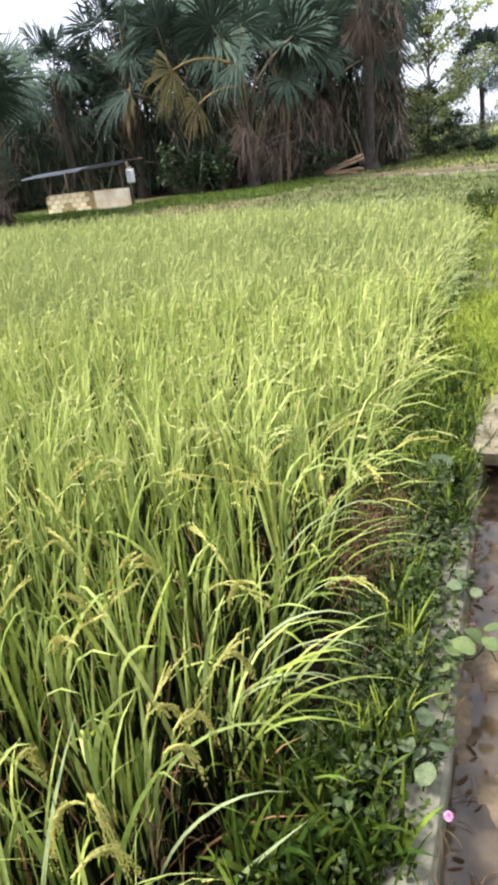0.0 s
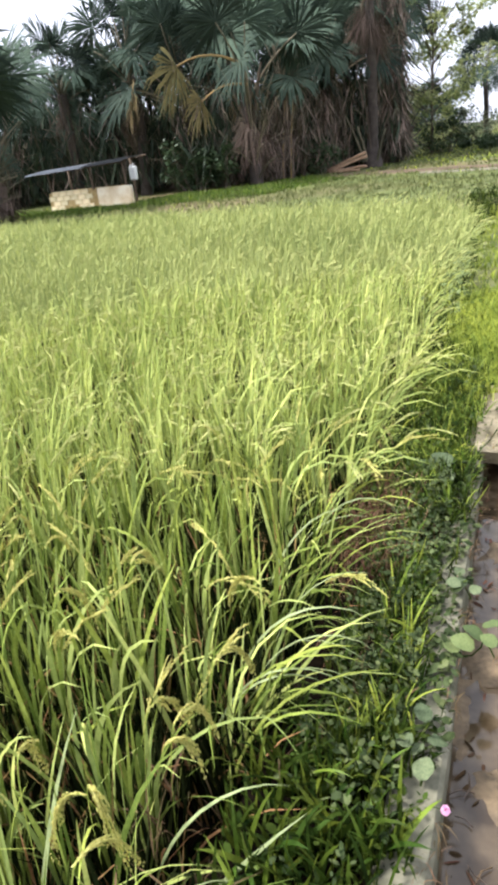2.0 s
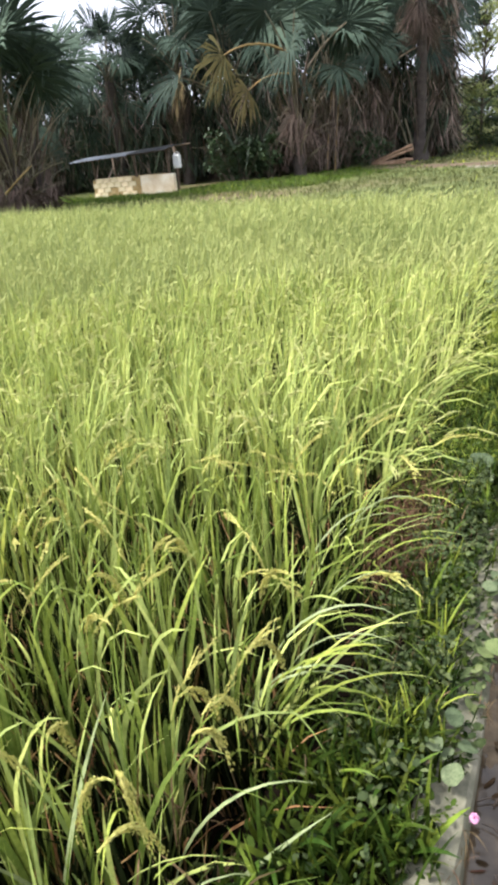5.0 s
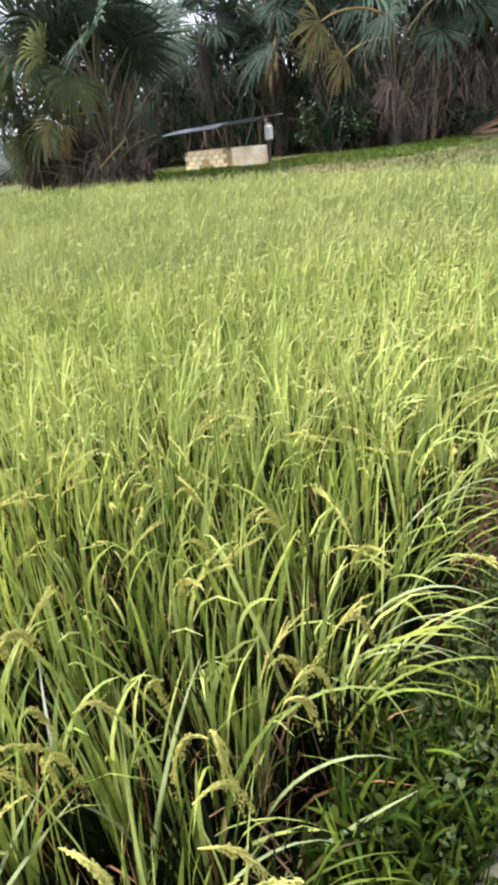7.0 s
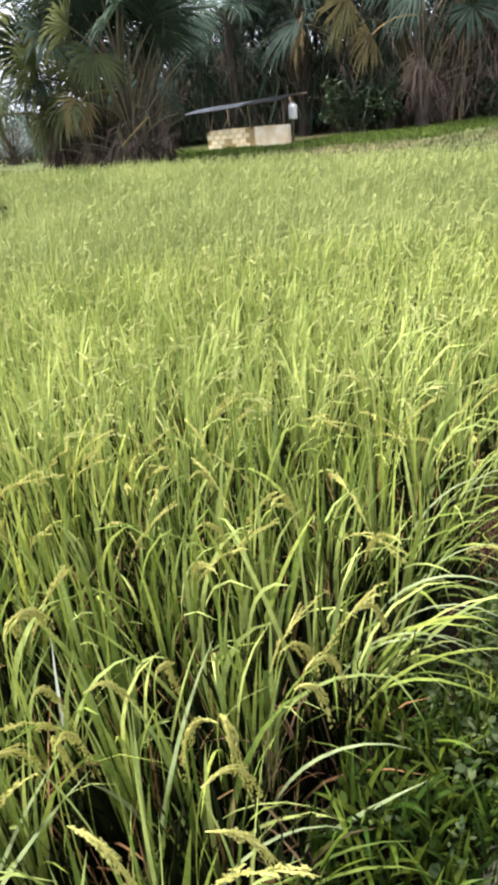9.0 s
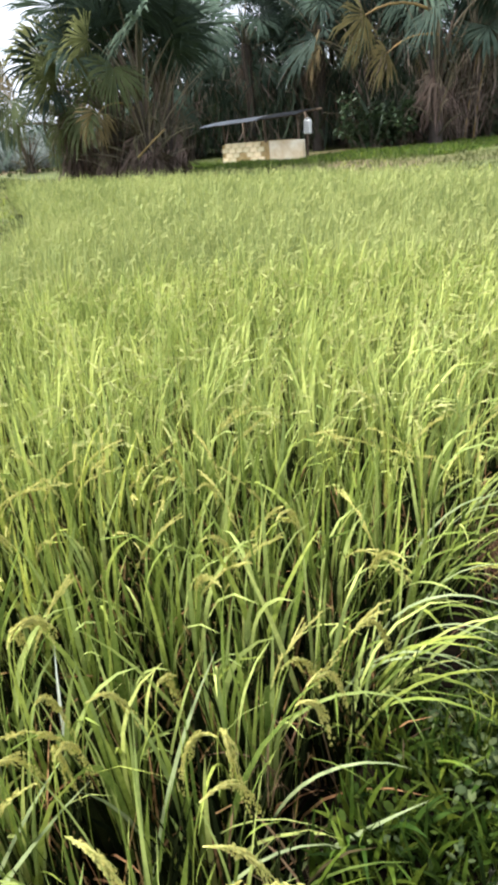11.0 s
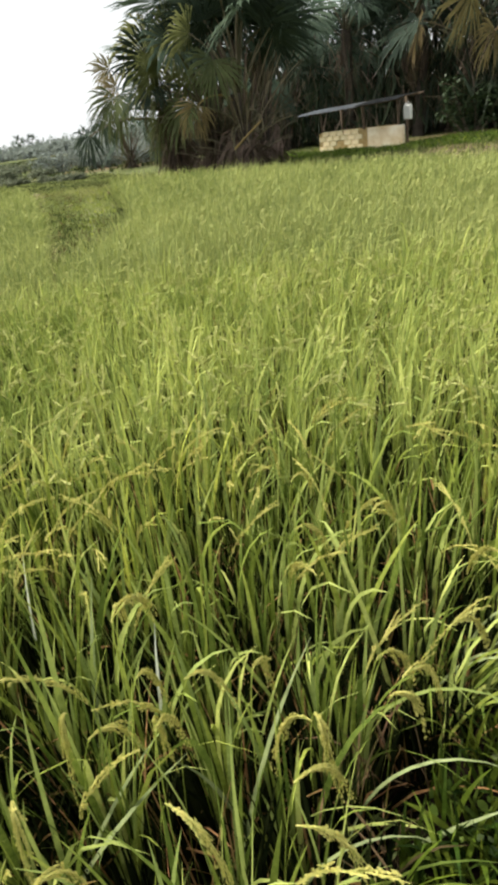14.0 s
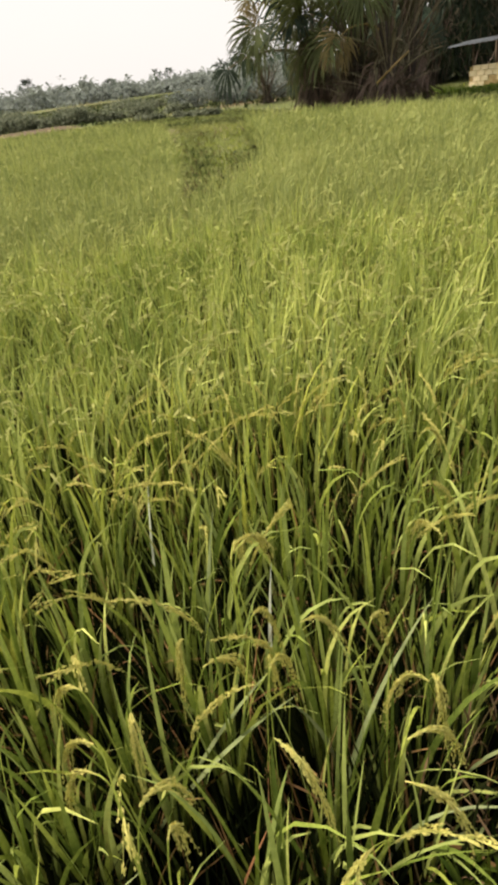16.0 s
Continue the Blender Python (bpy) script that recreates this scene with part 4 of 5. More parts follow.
grass += [(*tufts(NEAR_LEFT, 2200, 5, (0.04, 0.12), (0.02, 0.05), 2, rw, 0.1), M_CLOVER), (*tufts(NEAR_LEFT, 4500, 5, (0.04, 0.12), (0.02, 0.05), 2, rw, 0.1), M_FAR_GRASS), (*tufts(NEAR_LEFT, 2500, 5, (0.04, 0.12), (0.02, 0.05), 2, rw, 0.1), M_LAWN)]
tagged(new("verge_grass", quads("verge_grass", grass)), "rough yellow-green grass beside the rice", "grass", kind="stuff")
BANK_DARK = [(-7.5, 4.65), (-9.6, 6.6), (-12.6, 8.8), (-20.5, 14.4), (-23.5, 14.8), (-20.2, 12.6), (-9.9, 6.2)]
BANK_PATCHES = [[(x + r * math.cos(a), y + 0.8 * r * math.sin(a)) for a in np.linspace(0, 5.4, 7)] for x, y, r in ((-8.6, 5.6, 0.3), (-9.6, 6.4, 0.4), (-10.8, 7.0, 0.4), (-12.0, 7.8, 0.5), (-13.6, 8.8, 0.5), (-16.0, 10.4, 0.7), (-11.6, 8.6, 0.4), (-18.5, 12.2, 0.8), (-10.2, 7.5, 0.35))]
strip_weeds = [(*tufts(WEED_BUND, 6500, 5, (0.05, 0.17), (0.010, 0.020), 3, rw, 0.06), M_FAR_GRASS), (*tufts(WEED_BUND, 1600, 5, (0.05, 0.18), (0.010, 0.020), 3, rw, 0.06), M_GRASS_Y),
               (*tufts(BANK_DARK, 700, 5, (0.05, 0.18), (0.008, 0.018), 3, rw, 0.06, 0.8), M_DRY), (*tufts(BANK_DARK, 800, 5, (0.05, 0.18), (0.008, 0.018), 3, rw, 0.06, 0.8), M_GRASS), (*weed_leaves(BANK_DARK, 800, 5, (0.02, 0.05), 0.14, rw), M_CLOVER), (*weed_leaves(BANK_DARK, 300, 5, (0.02, 0.05), 0.14, rw), M_WEED)]
# Dark grass and weeds stand in for the shadow line along the bank's left edge.
BANK_SHADE_EDGE = [(-7.5, 4.7), (-9.9, 6.25), (-15.0, 9.4), (-15.0, 9.9), (-9.8, 6.8), (-7.6, 5.1)]
strip_weeds += [(*tufts(BANK_SHADE_EDGE, 900, 5, (0.06, 0.2), (0.008, 0.018), 3, rw, 0.05, 0.8), M_GRASS), (*weed_leaves(BANK_SHADE_EDGE, 500, 5, (0.02, 0.05), 0.16, rw), M_WEED)]
for patch in BANK_PATCHES:
    strip_weeds += [(*tufts(patch, 14, 5, (0.10, 0.26), (0.008, 0.018), 3, rw, 0.06, 0.7), M_DRY), (*tufts(patch, 16, 5, (0.10, 0.26), (0.008, 0.018), 3, rw, 0.06, 0.7), M_GRASS), (*weed_leaves(patch, 24, 5, (0.02, 0.05), 0.22, rw), M_WEED), (*weed_leaves(patch, 34, 5, (0.02, 0.05), 0.22, rw), M_CLOVER), (*tufts(patch, 90, 5, (0.08, 0.26), (0.008, 0.018), 3, rw, 0.06, 0.7), M_FAR_GRASS)]
tagged(new("weedy_field_bank", quads("weedy_field_bank", strip_weeds)), "overgrown weedy bank between two rice fields", "weeds", kind="stuff")


# ---- fan palms ----
def frond_meshes(name, launch, stalk, radius, fan, sag, blade_mat, stalk_mat, seed, segs=34, bow=None, roll=0.0, nod=0.0, ragged=1.0):
    """A fan leaf, its stalk rising from the origin towards +x at launch degrees: blade mesh and stalk mesh."""
    r = np.random.default_rng(seed)
    a = radians(launch)
    pts, p = [], np.zeros(3)
    for i in range(7):
        pts.append(p.copy())
        d = np.array([math.cos(a), 0, math.sin(a)])
        p = p + d * stalk / 6
        a -= (sag if bow is None else bow) * 0.11
    hub, s = pts[-1], np.array([0.0, 1.0, 0.0])
    a -= nod
    d = np.array([math.cos(a), 0, math.sin(a)])
    nrm = np.cross(d, s) * -1
    if nrm[2] < 0:
        nrm = -nrm
    s, nrm = math.cos(roll) * s + math.sin(roll) * nrm, math.cos(roll) * nrm - math.sin(roll) * s
    rad = np.array([0.02, 0.3, 0.55, 0.78, 1.0])
    angles = np.linspace(-fan, fan, segs)
    da = angles[1] - angles[0]
    V, F = [], []
    for n, t in enumerate(angles):
        long = radius * (1 - 0.22 * abs(t) / fan) * r.uniform(0.78, 1.1)
        way = math.cos(t) * d + math.sin(t) * s + nrm * 0.22 * abs(math.sin(t)) + r.normal(0, 0.05 * ragged, 3)
        across = -math.sin(t) * d + math.cos(t) * s
        swing = r.normal(0, 0.16 * ragged)
        for q, c in enumerate(rad):
            half = min(c, 0.62) * long * da * 0.6 * (1 if c < 0.6 else (0.85 if c < 0.9 else 0.12))
            drop = sag * long * 0.27 * max(0.0, c - 0.25) ** 2 * (1.6 if c > 0.9 else 1) * r.uniform(0.8, 1.25)
            mid = hub + way * c * long + across * swing * max(0, c - 0.5) * long + np.array([0, 0, -drop])
            V += [mid - across * half - nrm * half * 0.2, mid + nrm * half * 0.2, mid + across * half - nrm * half * 0.2]
        o = n * 15
        for q in range(4):
            F += [[o + 3 * q, o + 3 * q + 1, o + 3 * q + 4, o + 3 * q + 3], [o + 3 * q + 1, o + 3 * q + 2, o + 3 * q + 5, o + 3 * q + 4]]
    sv, sf = tube(pts, [0.07, 0.05, 0.042, 0.038, 0.034, 0.03, 0.025], 5)
    return quads(name, [(np.array(V), np.array(F), blade_mat)]), quads("stalk", [(sv, sf, stalk_mat)])


def bare_stalk(launch, long, sag, m, thick=0.035):
    a, p, pts = radians(launch), np.zeros(3), []
    for i in range(6):
        pts.append(p.copy())
        p = p + np.array([math.cos(a), 0, math.sin(a)]) * long / 5
        a -= sag * 0.1
    return quads("stalk", [(*tube(pts, [thick, thick * 0.8, thick * 0.65, thick * 0.6, thick * 0.5, thick * 0.4], 5), m)])


GREEN = [[frond_meshes("frond", la, st, ra, fa, sg, M_PALM, M_STALK, 40 + i + 10 * v, 54, None, roll, nod) for v, roll in enumerate((0.8, -0.9, 0.1))] for i, (la, st, ra, fa, sg, nod) in enumerate(
    ((84, 2.9, 1.8, 2.3, 0.5, 0.2), (72, 3.0, 1.85, 2.2, 0.7, 0.4), (58, 3.0, 1.8, 2.2, 0.8, 0.6), (44, 2.8, 1.75, 2.1, 0.9, 0.7), (30, 2.6, 1.65, 2.0, 1.2, 0.7), (20, 2.4, 1.6, 1.9, 1.4, 0.6)))]
OLIVE = [frond_meshes("frond", la, st, ra, fa, sg, M_PALM_OLIVE, M_STALK, 90 + i, 46, None, roll, nod, 1.3) for i, (la, st, ra, fa, sg, nod, roll) in enumerate(
    ((62, 2.6, 1.35, 1.9, 1.0, 0.8, 0.9), (48, 2.4, 1.35, 1.9, 1.4, 0.8, -0.7), (34, 2.2, 1.3, 1.8, 1.7, 0.6, 0.4)))]
OLIVE += [frond_meshes("frond", 48, 3.0, 0.95, 1.9, 0.8, M_PALM_Y, M_STALK, 95, 40, 0.7, 1.2, 0.2, 1.6), frond_meshes("frond", 26, 2.9, 0.75, 1.6, 2.2, M_PALM, M_STALK, 96, 30, 1.6, 1.0, 0.4, 1.6)]
YELLOW = [frond_meshes("yellow_frond", la, st, ra, fa, sg, M_PALM_Y, M_STALK_DRY, 60 + i, 40, bow, 1.25, 0.0, 1.8) for i, (la, st, ra, fa, sg, bow) in enumerate(
    ((28, 2.5, 1.1, 1.7, 1.5, 1.6), (8, 2.4, 1.2, 1.7, 1.5, 1.3), (55, 2.2, 1.15, 1.7, 1.4, 2.8)))]
DEAD = [frond_meshes("dead_frond", la, st, ra, fa, sg, M_PALM_DEAD, M_STALK, 70 + i, 22, None, 0.9, ragged=2.6) for i, (la, st, ra, fa, sg) in enumerate(
    ((15, 1.7, 1.5, 0.9, 4.5), (-15, 1.6, 1.6, 0.7, 4.0), (-50, 1.4, 1.7, 0.5, 2.0), (-70, 0.9, 1.8, 0.4, 1.0)))]
BARE = [bare_stalk(74, 3.6, 0.6, M_STALK), bare_stalk(60, 3.2, 1.0, M_STALK), bare_stalk(40, 2.4, 1.4, M_STALK), bare_stalk(82, 2.8, 0.3, M_PALM_DEAD, 0.08), bare_stalk(66, 3.0, -0.3, M_PALM_DEAD)]


def palm_trunk(height, r0, r1, seed):
    rnd, pts, rad = random.Random(seed), [], []
    n = max(6, int(height / 0.18))
    lx, ly = rnd.uniform(-0.04, 0.04), rnd.uniform(-0.04, 0.04)
    for i in range(n + 1):
        s = i / n
        pts.append((lx * s * height + 0.05 * math.sin(4 * s), ly * s * height, s * height - 0.1))
        rad.append((r0 + (r1 - r0) * s ** 0.6) * (1.0 + 0.09 * (i % 2)) * rnd.uniform(0.94, 1.06))
    return quads("trunk", [(*tube(pts, rad, 10), M_TRUNK)])


def fan_palm(x, y, height, size, seed, green=22, yellow=1, dead=8, bare=10, r0=0.3, skirt=0, label="", low_leaf=3, drape=0.9, extra=()):
    """A fan palm: trunk, leaves round its top, withered leaves and stalks hanging below."""
    rnd = random.Random(seed)
    palm = tagged(new("fan_palm"), label or "dark green fan palm with dry leaves hanging below its crown", "palm", "palm grove")
    palm.location = (x, y, 0)
    part("trunk", palm_trunk(height, r0, r0 * 0.75, seed), palm)
    turn = rnd.uniform(0, 360)

    def leaf(name, pair, z, scale, label=""):
        nonlocal turn
        turn += 137.5 + rnd.uniform(-25, 25)
        m = Matrix.LocRotScale((0, 0, z), Euler((rnd.uniform(-0.12, 0.12), rnd.uniform(-0.1, 0.1), radians(turn))), (scale,) * 3)
        f = part(name, pair[0], palm, label, m)
        part("stalk", pair[1], f)

    for i in range(green):
        s = i / max(1, green - 1)
        leaf("frond", GREEN[min(low_leaf, int(s * (low_leaf + 1)))][i % 3], height - 0.6 * s, size * rnd.uniform(0.8, 1.12))
    for i in range(yellow):
        leaf("yellow_frond", YELLOW[i % 2], height - 0.5, size * rnd.uniform(0.7, 0.95), "yellowing drooping fan leaf")
    for i in range(dead):
        leaf("dead_frond", DEAD[rnd.randrange(4)], max(1.2 * size, height * rnd.uniform(0.55, 1.0)), size * rnd.uniform(0.7, 1.05), "dry brown hanging fan leaf")
    for i in range(skirt):
        leaf("dead_frond", DEAD[2 + i % 2], height - rnd.uniform(0.2, 1.4) ** 1 - (drape - 0.9) * rnd.random(), size * rnd.uniform(0.65, 0.9), "dry brown hanging fan leaf")
    for k, z, heading, scale in extra:
        kind, n = k if isinstance(k, tuple) else ("yellow", k)
        pair = {"yellow": YELLOW, "dead": DEAD, "olive": OLIVE}[kind][n]
        f = part("yellow_frond" if kind == "yellow" else "dead_frond" if kind == "dead" else "frond", pair[0], palm, {"yellow": "yellowing drooping fan leaf", "dead": "dry brown hanging fan leaf"}.get(kind, ""),
                 Matrix.LocRotScale((0, 0, z), Euler((0, 0, radians(heading))), (scale,) * 3))
        part("stalk", pair[1], f)
    for i in range(bare):
        turn += rnd.uniform(90, 180)
        m = Matrix.LocRotScale((0, 0, height * rnd.uniform(0.0, 0.6) + 0.05), Euler((rnd.uniform(-0.2, 0.2), 0, radians(turn))), (size * rnd.uniform(0.7, 1.1),) * 3)
        part("stalk", BARE[rnd.randrange(5)], palm, "", m)
    return palm


EXTRA = {2: ((1, 3.95, 235, 1.0), (0, 4.6, 230, 1.3)), 4: ((0, 4.0, 300, 1.05),), 1: ((2, 3.4, 235, 1.1),)}
for i, (x, y, h, sz, g, dd, br) in enumerate((
        (-8.9, 36.6, 4.4, 0.9, 16, 22, 34), (-10.3, 33.0, 3.6, 1.05, 12, 14, 44), (-10.8, 29.7, 3.6, 1.0, 9, 14, 34), (-14.6, 31.6, 3.6, 1.2, 15, 12, 34),
        (-16.9, 30.8, 5.2, 0.85, 16, 13, 40), (-20.4, 30.4, 4.9, 0.7, 18, 18, 40), (-23.4, 29.2, 1.7, 0.9, 14, 12, 26), (-19.3, 33.0, 3.3, 0.9, 18, 14, 20), (-26.0, 27.6, 1.8, 0.9, 14, 12, 22),
        (-7.6, 41.5, 5.6, 0.7, 18, 14, 16), (-9.4, 41.5, 5.0, 1.25, 20, 14, 18), (-12.2, 39.0, 5.2, 1.25, 20, 14, 18), (-15.6, 37.0, 5.0, 1.25, 20, 14, 18), (-17.8, 35.6, 5.4, 0.95, 20, 14, 18),
        (-22.4, 34.4, 3.0, 0.95, 20, 14, 14), (-26.2, 33.0, 1.9, 1.0, 18, 12, 12),
        (-8.6, 46.0, 7.0, 1.3, 20, 8, 6), (-12.5, 45.0, 7.2, 1.3, 20, 8, 6), (-17.0, 43.0, 6.8, 1.3, 20, 8, 6), (-20.0, 41.0, 5.0, 0.9, 20, 8, 6))):
    palm = fan_palm(x, y, h, sz, 100 + i, g, 0, dd if i in (1, 2) else dd // 2, br + 10, extra=EXTRA.get(i, ()))
    for dx, dy, tilt, turn in (((0.30, -1.9, 86, 60), (0.62, -1.8, 84, 70)) if i == 1 else ()):
        part("stalk", bare_stalk(tilt, 3.3, 0.35, M_STALK_DRY, 0.04), palm, "yellow-orange upright stalk", pose(dx, dy, 0, 0, 0, turn))
tall = fan_palm(-6.9, 36.0, 8.4, 1.0, 140, 20, 0, 0, 10, 0.25, 30, "tall fan palm, bare trunk, skirt of dead leaves", low_leaf=1, drape=1.1)
part("trunk_foot", quads("trunk_foot", [(*tube([(0, 0, -0.1), (0.02, 0, 0.25), (0, 0.02, 0.7), (0, 0, 1.3)], [0.52, 0.46, 0.34, 0.24], 11), M_TRUNK)]), tall, "flared foot of the trunk")
for x0, x1, z1, y1 in ((-0.35, -1.15, 2.45, -0.5), (0.3, 0.75, 1.7, -0.4), (-0.2, -0.55, 1.9, -0.6)):
    part("stalk", quads("stalk", [(*tube([(x0, -0.3, 0.3), (0.55 * x0 + 0.45 * x1, 0.5 * y1 - 0.2, 0.3 + 0.55 * (z1 - 0.3)), (x1, y1, z1)], [0.085, 0.06, 0.04], 6), M_STALK)]), tall, "pale broken stalk leaning out from the trunk")
fan_palm(-6.4, 38.2, 7.4, 0.8, 141, 6, 0, 8, 30, 0.25, 60, "tall fan palm draped to the ground in dead leaves", low_leaf=1, drape=6.6)
for i, (x, y, h, sz, g, dd, br, low, ex) in enumerate((
        (-16.7, 18.6, 2.5, 1.0, 12, 12, 60, 1, ((2, 1.9, 238, 0.8), (("olive", 0), 1.6, 200, 0.9), (("olive", 1), 1.3, 225, 0.9), (("olive", 0), 2.3, 262, 1.0), (("olive", 1), 2.4, 290, 0.9), (("dead", 1), 1.4, 215, 1.0), (("dead", 2), 1.3, 235, 1.0))),
        (-18.4, 18.9, 2.5, 1.0, 14, 14, 50, 2, ((("olive", 1), 1.9, 200, 0.95), (("olive", 2), 1.6, 230, 0.9), (("olive", 2), 2.2, 180, 0.9), (("olive", 0), 1.6, 250, 1.0), (("olive", 1), 2.6, 215, 1.0), (("olive", 0), 2.4, 236, 1.05), (("olive", 0), 2.6, 275, 1.0), (("dead", 1), 1.6, 240, 1.0), (("dead", 2), 1.2, 225, 1.0))),
        (-17.8, 21.0, 2.5, 1.0, 16, 8, 30, 1, ()),
        (-20.9, 19.3, 2.3, 0.9, 6, 14, 24, 3, ((("olive", 3), 2.3, 232, 0.85), (("olive", 4), 1.7, 226, 1.15), (("olive", 4), 2.1, 212, 1.0), (("olive", 3), 1.8, 240, 0.8), (("dead", 0), 3.0, 240, 1.2), (("dead", 0), 2.5, 225, 1.2), (("dead", 0), 2.0, 205, 1.1), (("dead", 1), 2.2, 245, 1.2), (("dead", 0), 1.7, 250, 1.1), (("olive", 1), 1.9, 250, 1.0), (("olive", 2), 2.3, 225, 0.9), (("dead", 1), 2.6, 200, 1.0), (("dead", 2), 2.2, 218, 1.1))))):
    palm = fan_palm(x, y, h, sz, 160 + i, g, 0, dd + 3, br, 0.3, 0, "bushy fan palm at the field edge with dry brown lower leaves", low_leaf=low, extra=ex)
    if i == 0:
        part("stalk", quads("stalk", [(*tube([(-0.1, -0.08, -0.1), (0, 0, 0), (0.32, 0.26, 0.33), (0.64, 0.51, 0.63)], [0.03, 0.035, 0.035, 0.02], 7), M_STALK_DRY)]), palm, "dry orange stalk leaning in the clump", pose(-15.64 - x, 17.06 - y, 0.90))
fan_palm(-31.5, 25.6, 0.7, 0.7, 180, 8, 0, 10, 34, 0.25, 0, "small scruffy fan palm behind the field corner", low_leaf=3)
rt = np.random.default_rng(77)
GROVE = [(-5.9, 37.5), (-6.2, 43), (-12, 47), (-30, 36), (-30, 27.5), (-24.0, 28.6), (-19.0, 29.8), (-14.5, 30.4), (-13.4, 28.6), (-11.6, 29.2), (-10.8, 32.6), (-8.8, 35.4)]


TANGLE = [(-12.4, 29.8), (-9.6, 30.8), (-7.6, 35.5), (-9, 37), (-12.8, 33)]
COLUMN = [(-6.8, 37.5), (-5.6, 37.5), (-5.6, 38.8), (-6.8, 38.8)]
BACK = [(-6.5, 42), (-8, 46), (-15, 45), (-12.9, 37.5)]
BACK_WEST = [(-17.6, 44), (-24, 39), (-29, 35), (-27, 31.5), (-20, 34.5), (-15.6, 37.5)]


def strips(n, high, long, width, rng, hang, where=GROVE):
    """Strap leaves and leaf strips standing and hanging in the thicket."""
    x, y = scatter(where, n, rng)
    m = len(x)
    z = rng.uniform(0.0, high, m) * rng.random(m)
    lean0 = np.where(rng.random(m) < hang, rng.uniform(2.4, 3.0, m), np.abs(rng.normal(0.2, 0.3, m)))
    z = np.where(lean0 > 2, np.maximum(z + 1.0, 1.2), z)
    length = np.minimum(rng.uniform(*long, m), np.where(lean0 > 2, z, 9))
    return blades(np.stack([x, y, z], -1), rng.uniform(-math.pi, math.pi, m), lean0, lean0 + np.abs(rng.normal(0.2, 0.4, m)) * np.where(lean0 > 2, -0.6, 1), length, rng.uniform(*width, m), 3, rng.normal(0, 1, m))[:2]


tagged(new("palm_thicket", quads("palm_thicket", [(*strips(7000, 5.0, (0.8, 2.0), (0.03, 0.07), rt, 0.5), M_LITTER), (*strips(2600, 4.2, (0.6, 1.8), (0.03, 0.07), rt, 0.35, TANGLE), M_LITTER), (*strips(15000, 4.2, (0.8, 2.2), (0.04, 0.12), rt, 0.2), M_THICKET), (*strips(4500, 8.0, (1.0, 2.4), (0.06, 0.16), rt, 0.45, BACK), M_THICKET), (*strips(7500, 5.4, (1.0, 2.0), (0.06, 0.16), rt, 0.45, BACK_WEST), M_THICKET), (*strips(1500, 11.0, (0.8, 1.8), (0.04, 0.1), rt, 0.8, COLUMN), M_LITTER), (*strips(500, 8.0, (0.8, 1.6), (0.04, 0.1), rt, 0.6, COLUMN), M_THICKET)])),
       "dark tangle of dry palm leaves and shrubs under the palms", "undergrowth", kind="stuff")


# ---- broad-leaved trees and woods ----
def crown(centres, radii, per, size, rng):
    c, r = np.array(centres, float), np.array(radii, float)
    i = np.repeat(np.arange(len(c)), per)
    d = rng.normal(0, 1, (len(i), 3))
    d /= np.linalg.norm(d, axis=1, keepdims=True)
    p = c[i] + d * (r[i] * rng.uniform(0.3, 1.0, len(i)) ** 0.6)[:, None] * (1, 1, 0.75)
    n = len(i)
    return leaves(p, rng.uniform(-math.pi, math.pi, n), rng.normal(-0.2, 0.5, n), rng.uniform(0.7, 1.3, n) * size, rng.uniform(0.35, 0.7, n) * size, rng)


def tree(x, y, height, spread, clumps, per, size, m, seed, label, low=0.3, stout=1.0):
    """A tapered trunk with limbs, and a crown of many leaf clumps at the limbs' ends."""
    r, rnd = np.random.default_rng(seed), random.Random(seed)
    t = tagged(new("tree"), label, "tree")
    t.location = (x, y, 0)
    pieces = [tube([(0, 0, -0.1), (0.05, 0.03, height * 0.3), (0.12, -0.05, height * 0.62)], [0.016 * height * stout, 0.011 * height * stout, 0.007 * height * stout], 8)]
    ends, rad = [], []
    for k in range(clumps):
        a, z = rnd.uniform(0, 2 * math.pi), height * rnd.uniform(low, 1.0)
        reach = spread * rnd.uniform(0.25, 1.0) * math.sqrt(max(0.1, 1 - ((z / height - 0.6) / 0.62) ** 2))
        e = (reach * math.cos(a), reach * math.sin(a), z)
        ends.append(e)
        rad.append(spread * rnd.uniform(0.12, 0.24))
        z0 = min(z * 0.75, height * 0.6)
        pieces.append(tube([(0.05, 0, z0), (e[0] * 0.5, e[1] * 0.5, (z0 + z) / 2 + 0.2), e], [0.006 * height * stout, 0.004 * height * stout, 0.0015 * height * stout], 5))
    part("trunk", quads("trunk", [(*join(pieces), M_BARK)]), t)
    part("crown", quads("crown", [(*crown(ends, rad, per, size, r), m)]), t)
    return t


tree(-5.2, 46.0, 10.4, 3.6, 70, 120, 0.25, M_LEAF_LIGHT, 5, "airy light green tree with thin limbs", 0.16, 0.55)
tree(1.5, 52.0, 7.0, 3.5, 26, 120, 0.28, M_LEAF_LIGHT, 6, "light green tree behind the pasture")
fan_palm(-2.6, 58.0, 4.9, 0.62, 190, 44, 0, 2, 2, 0.2, 0, "distant dark fan palm behind the pasture", low_leaf=5)
tree(-6.3, 56.0, 4.6, 2.4, 26, 120, 0.28, M_LEAF_DARK, 8, "dark green tree beside the palm grove")
tree(3.5, 75.0, 9.0, 5.0, 30, 120, 0.4, M_LEAF_DARK, 9, "dark green tree in the distance")


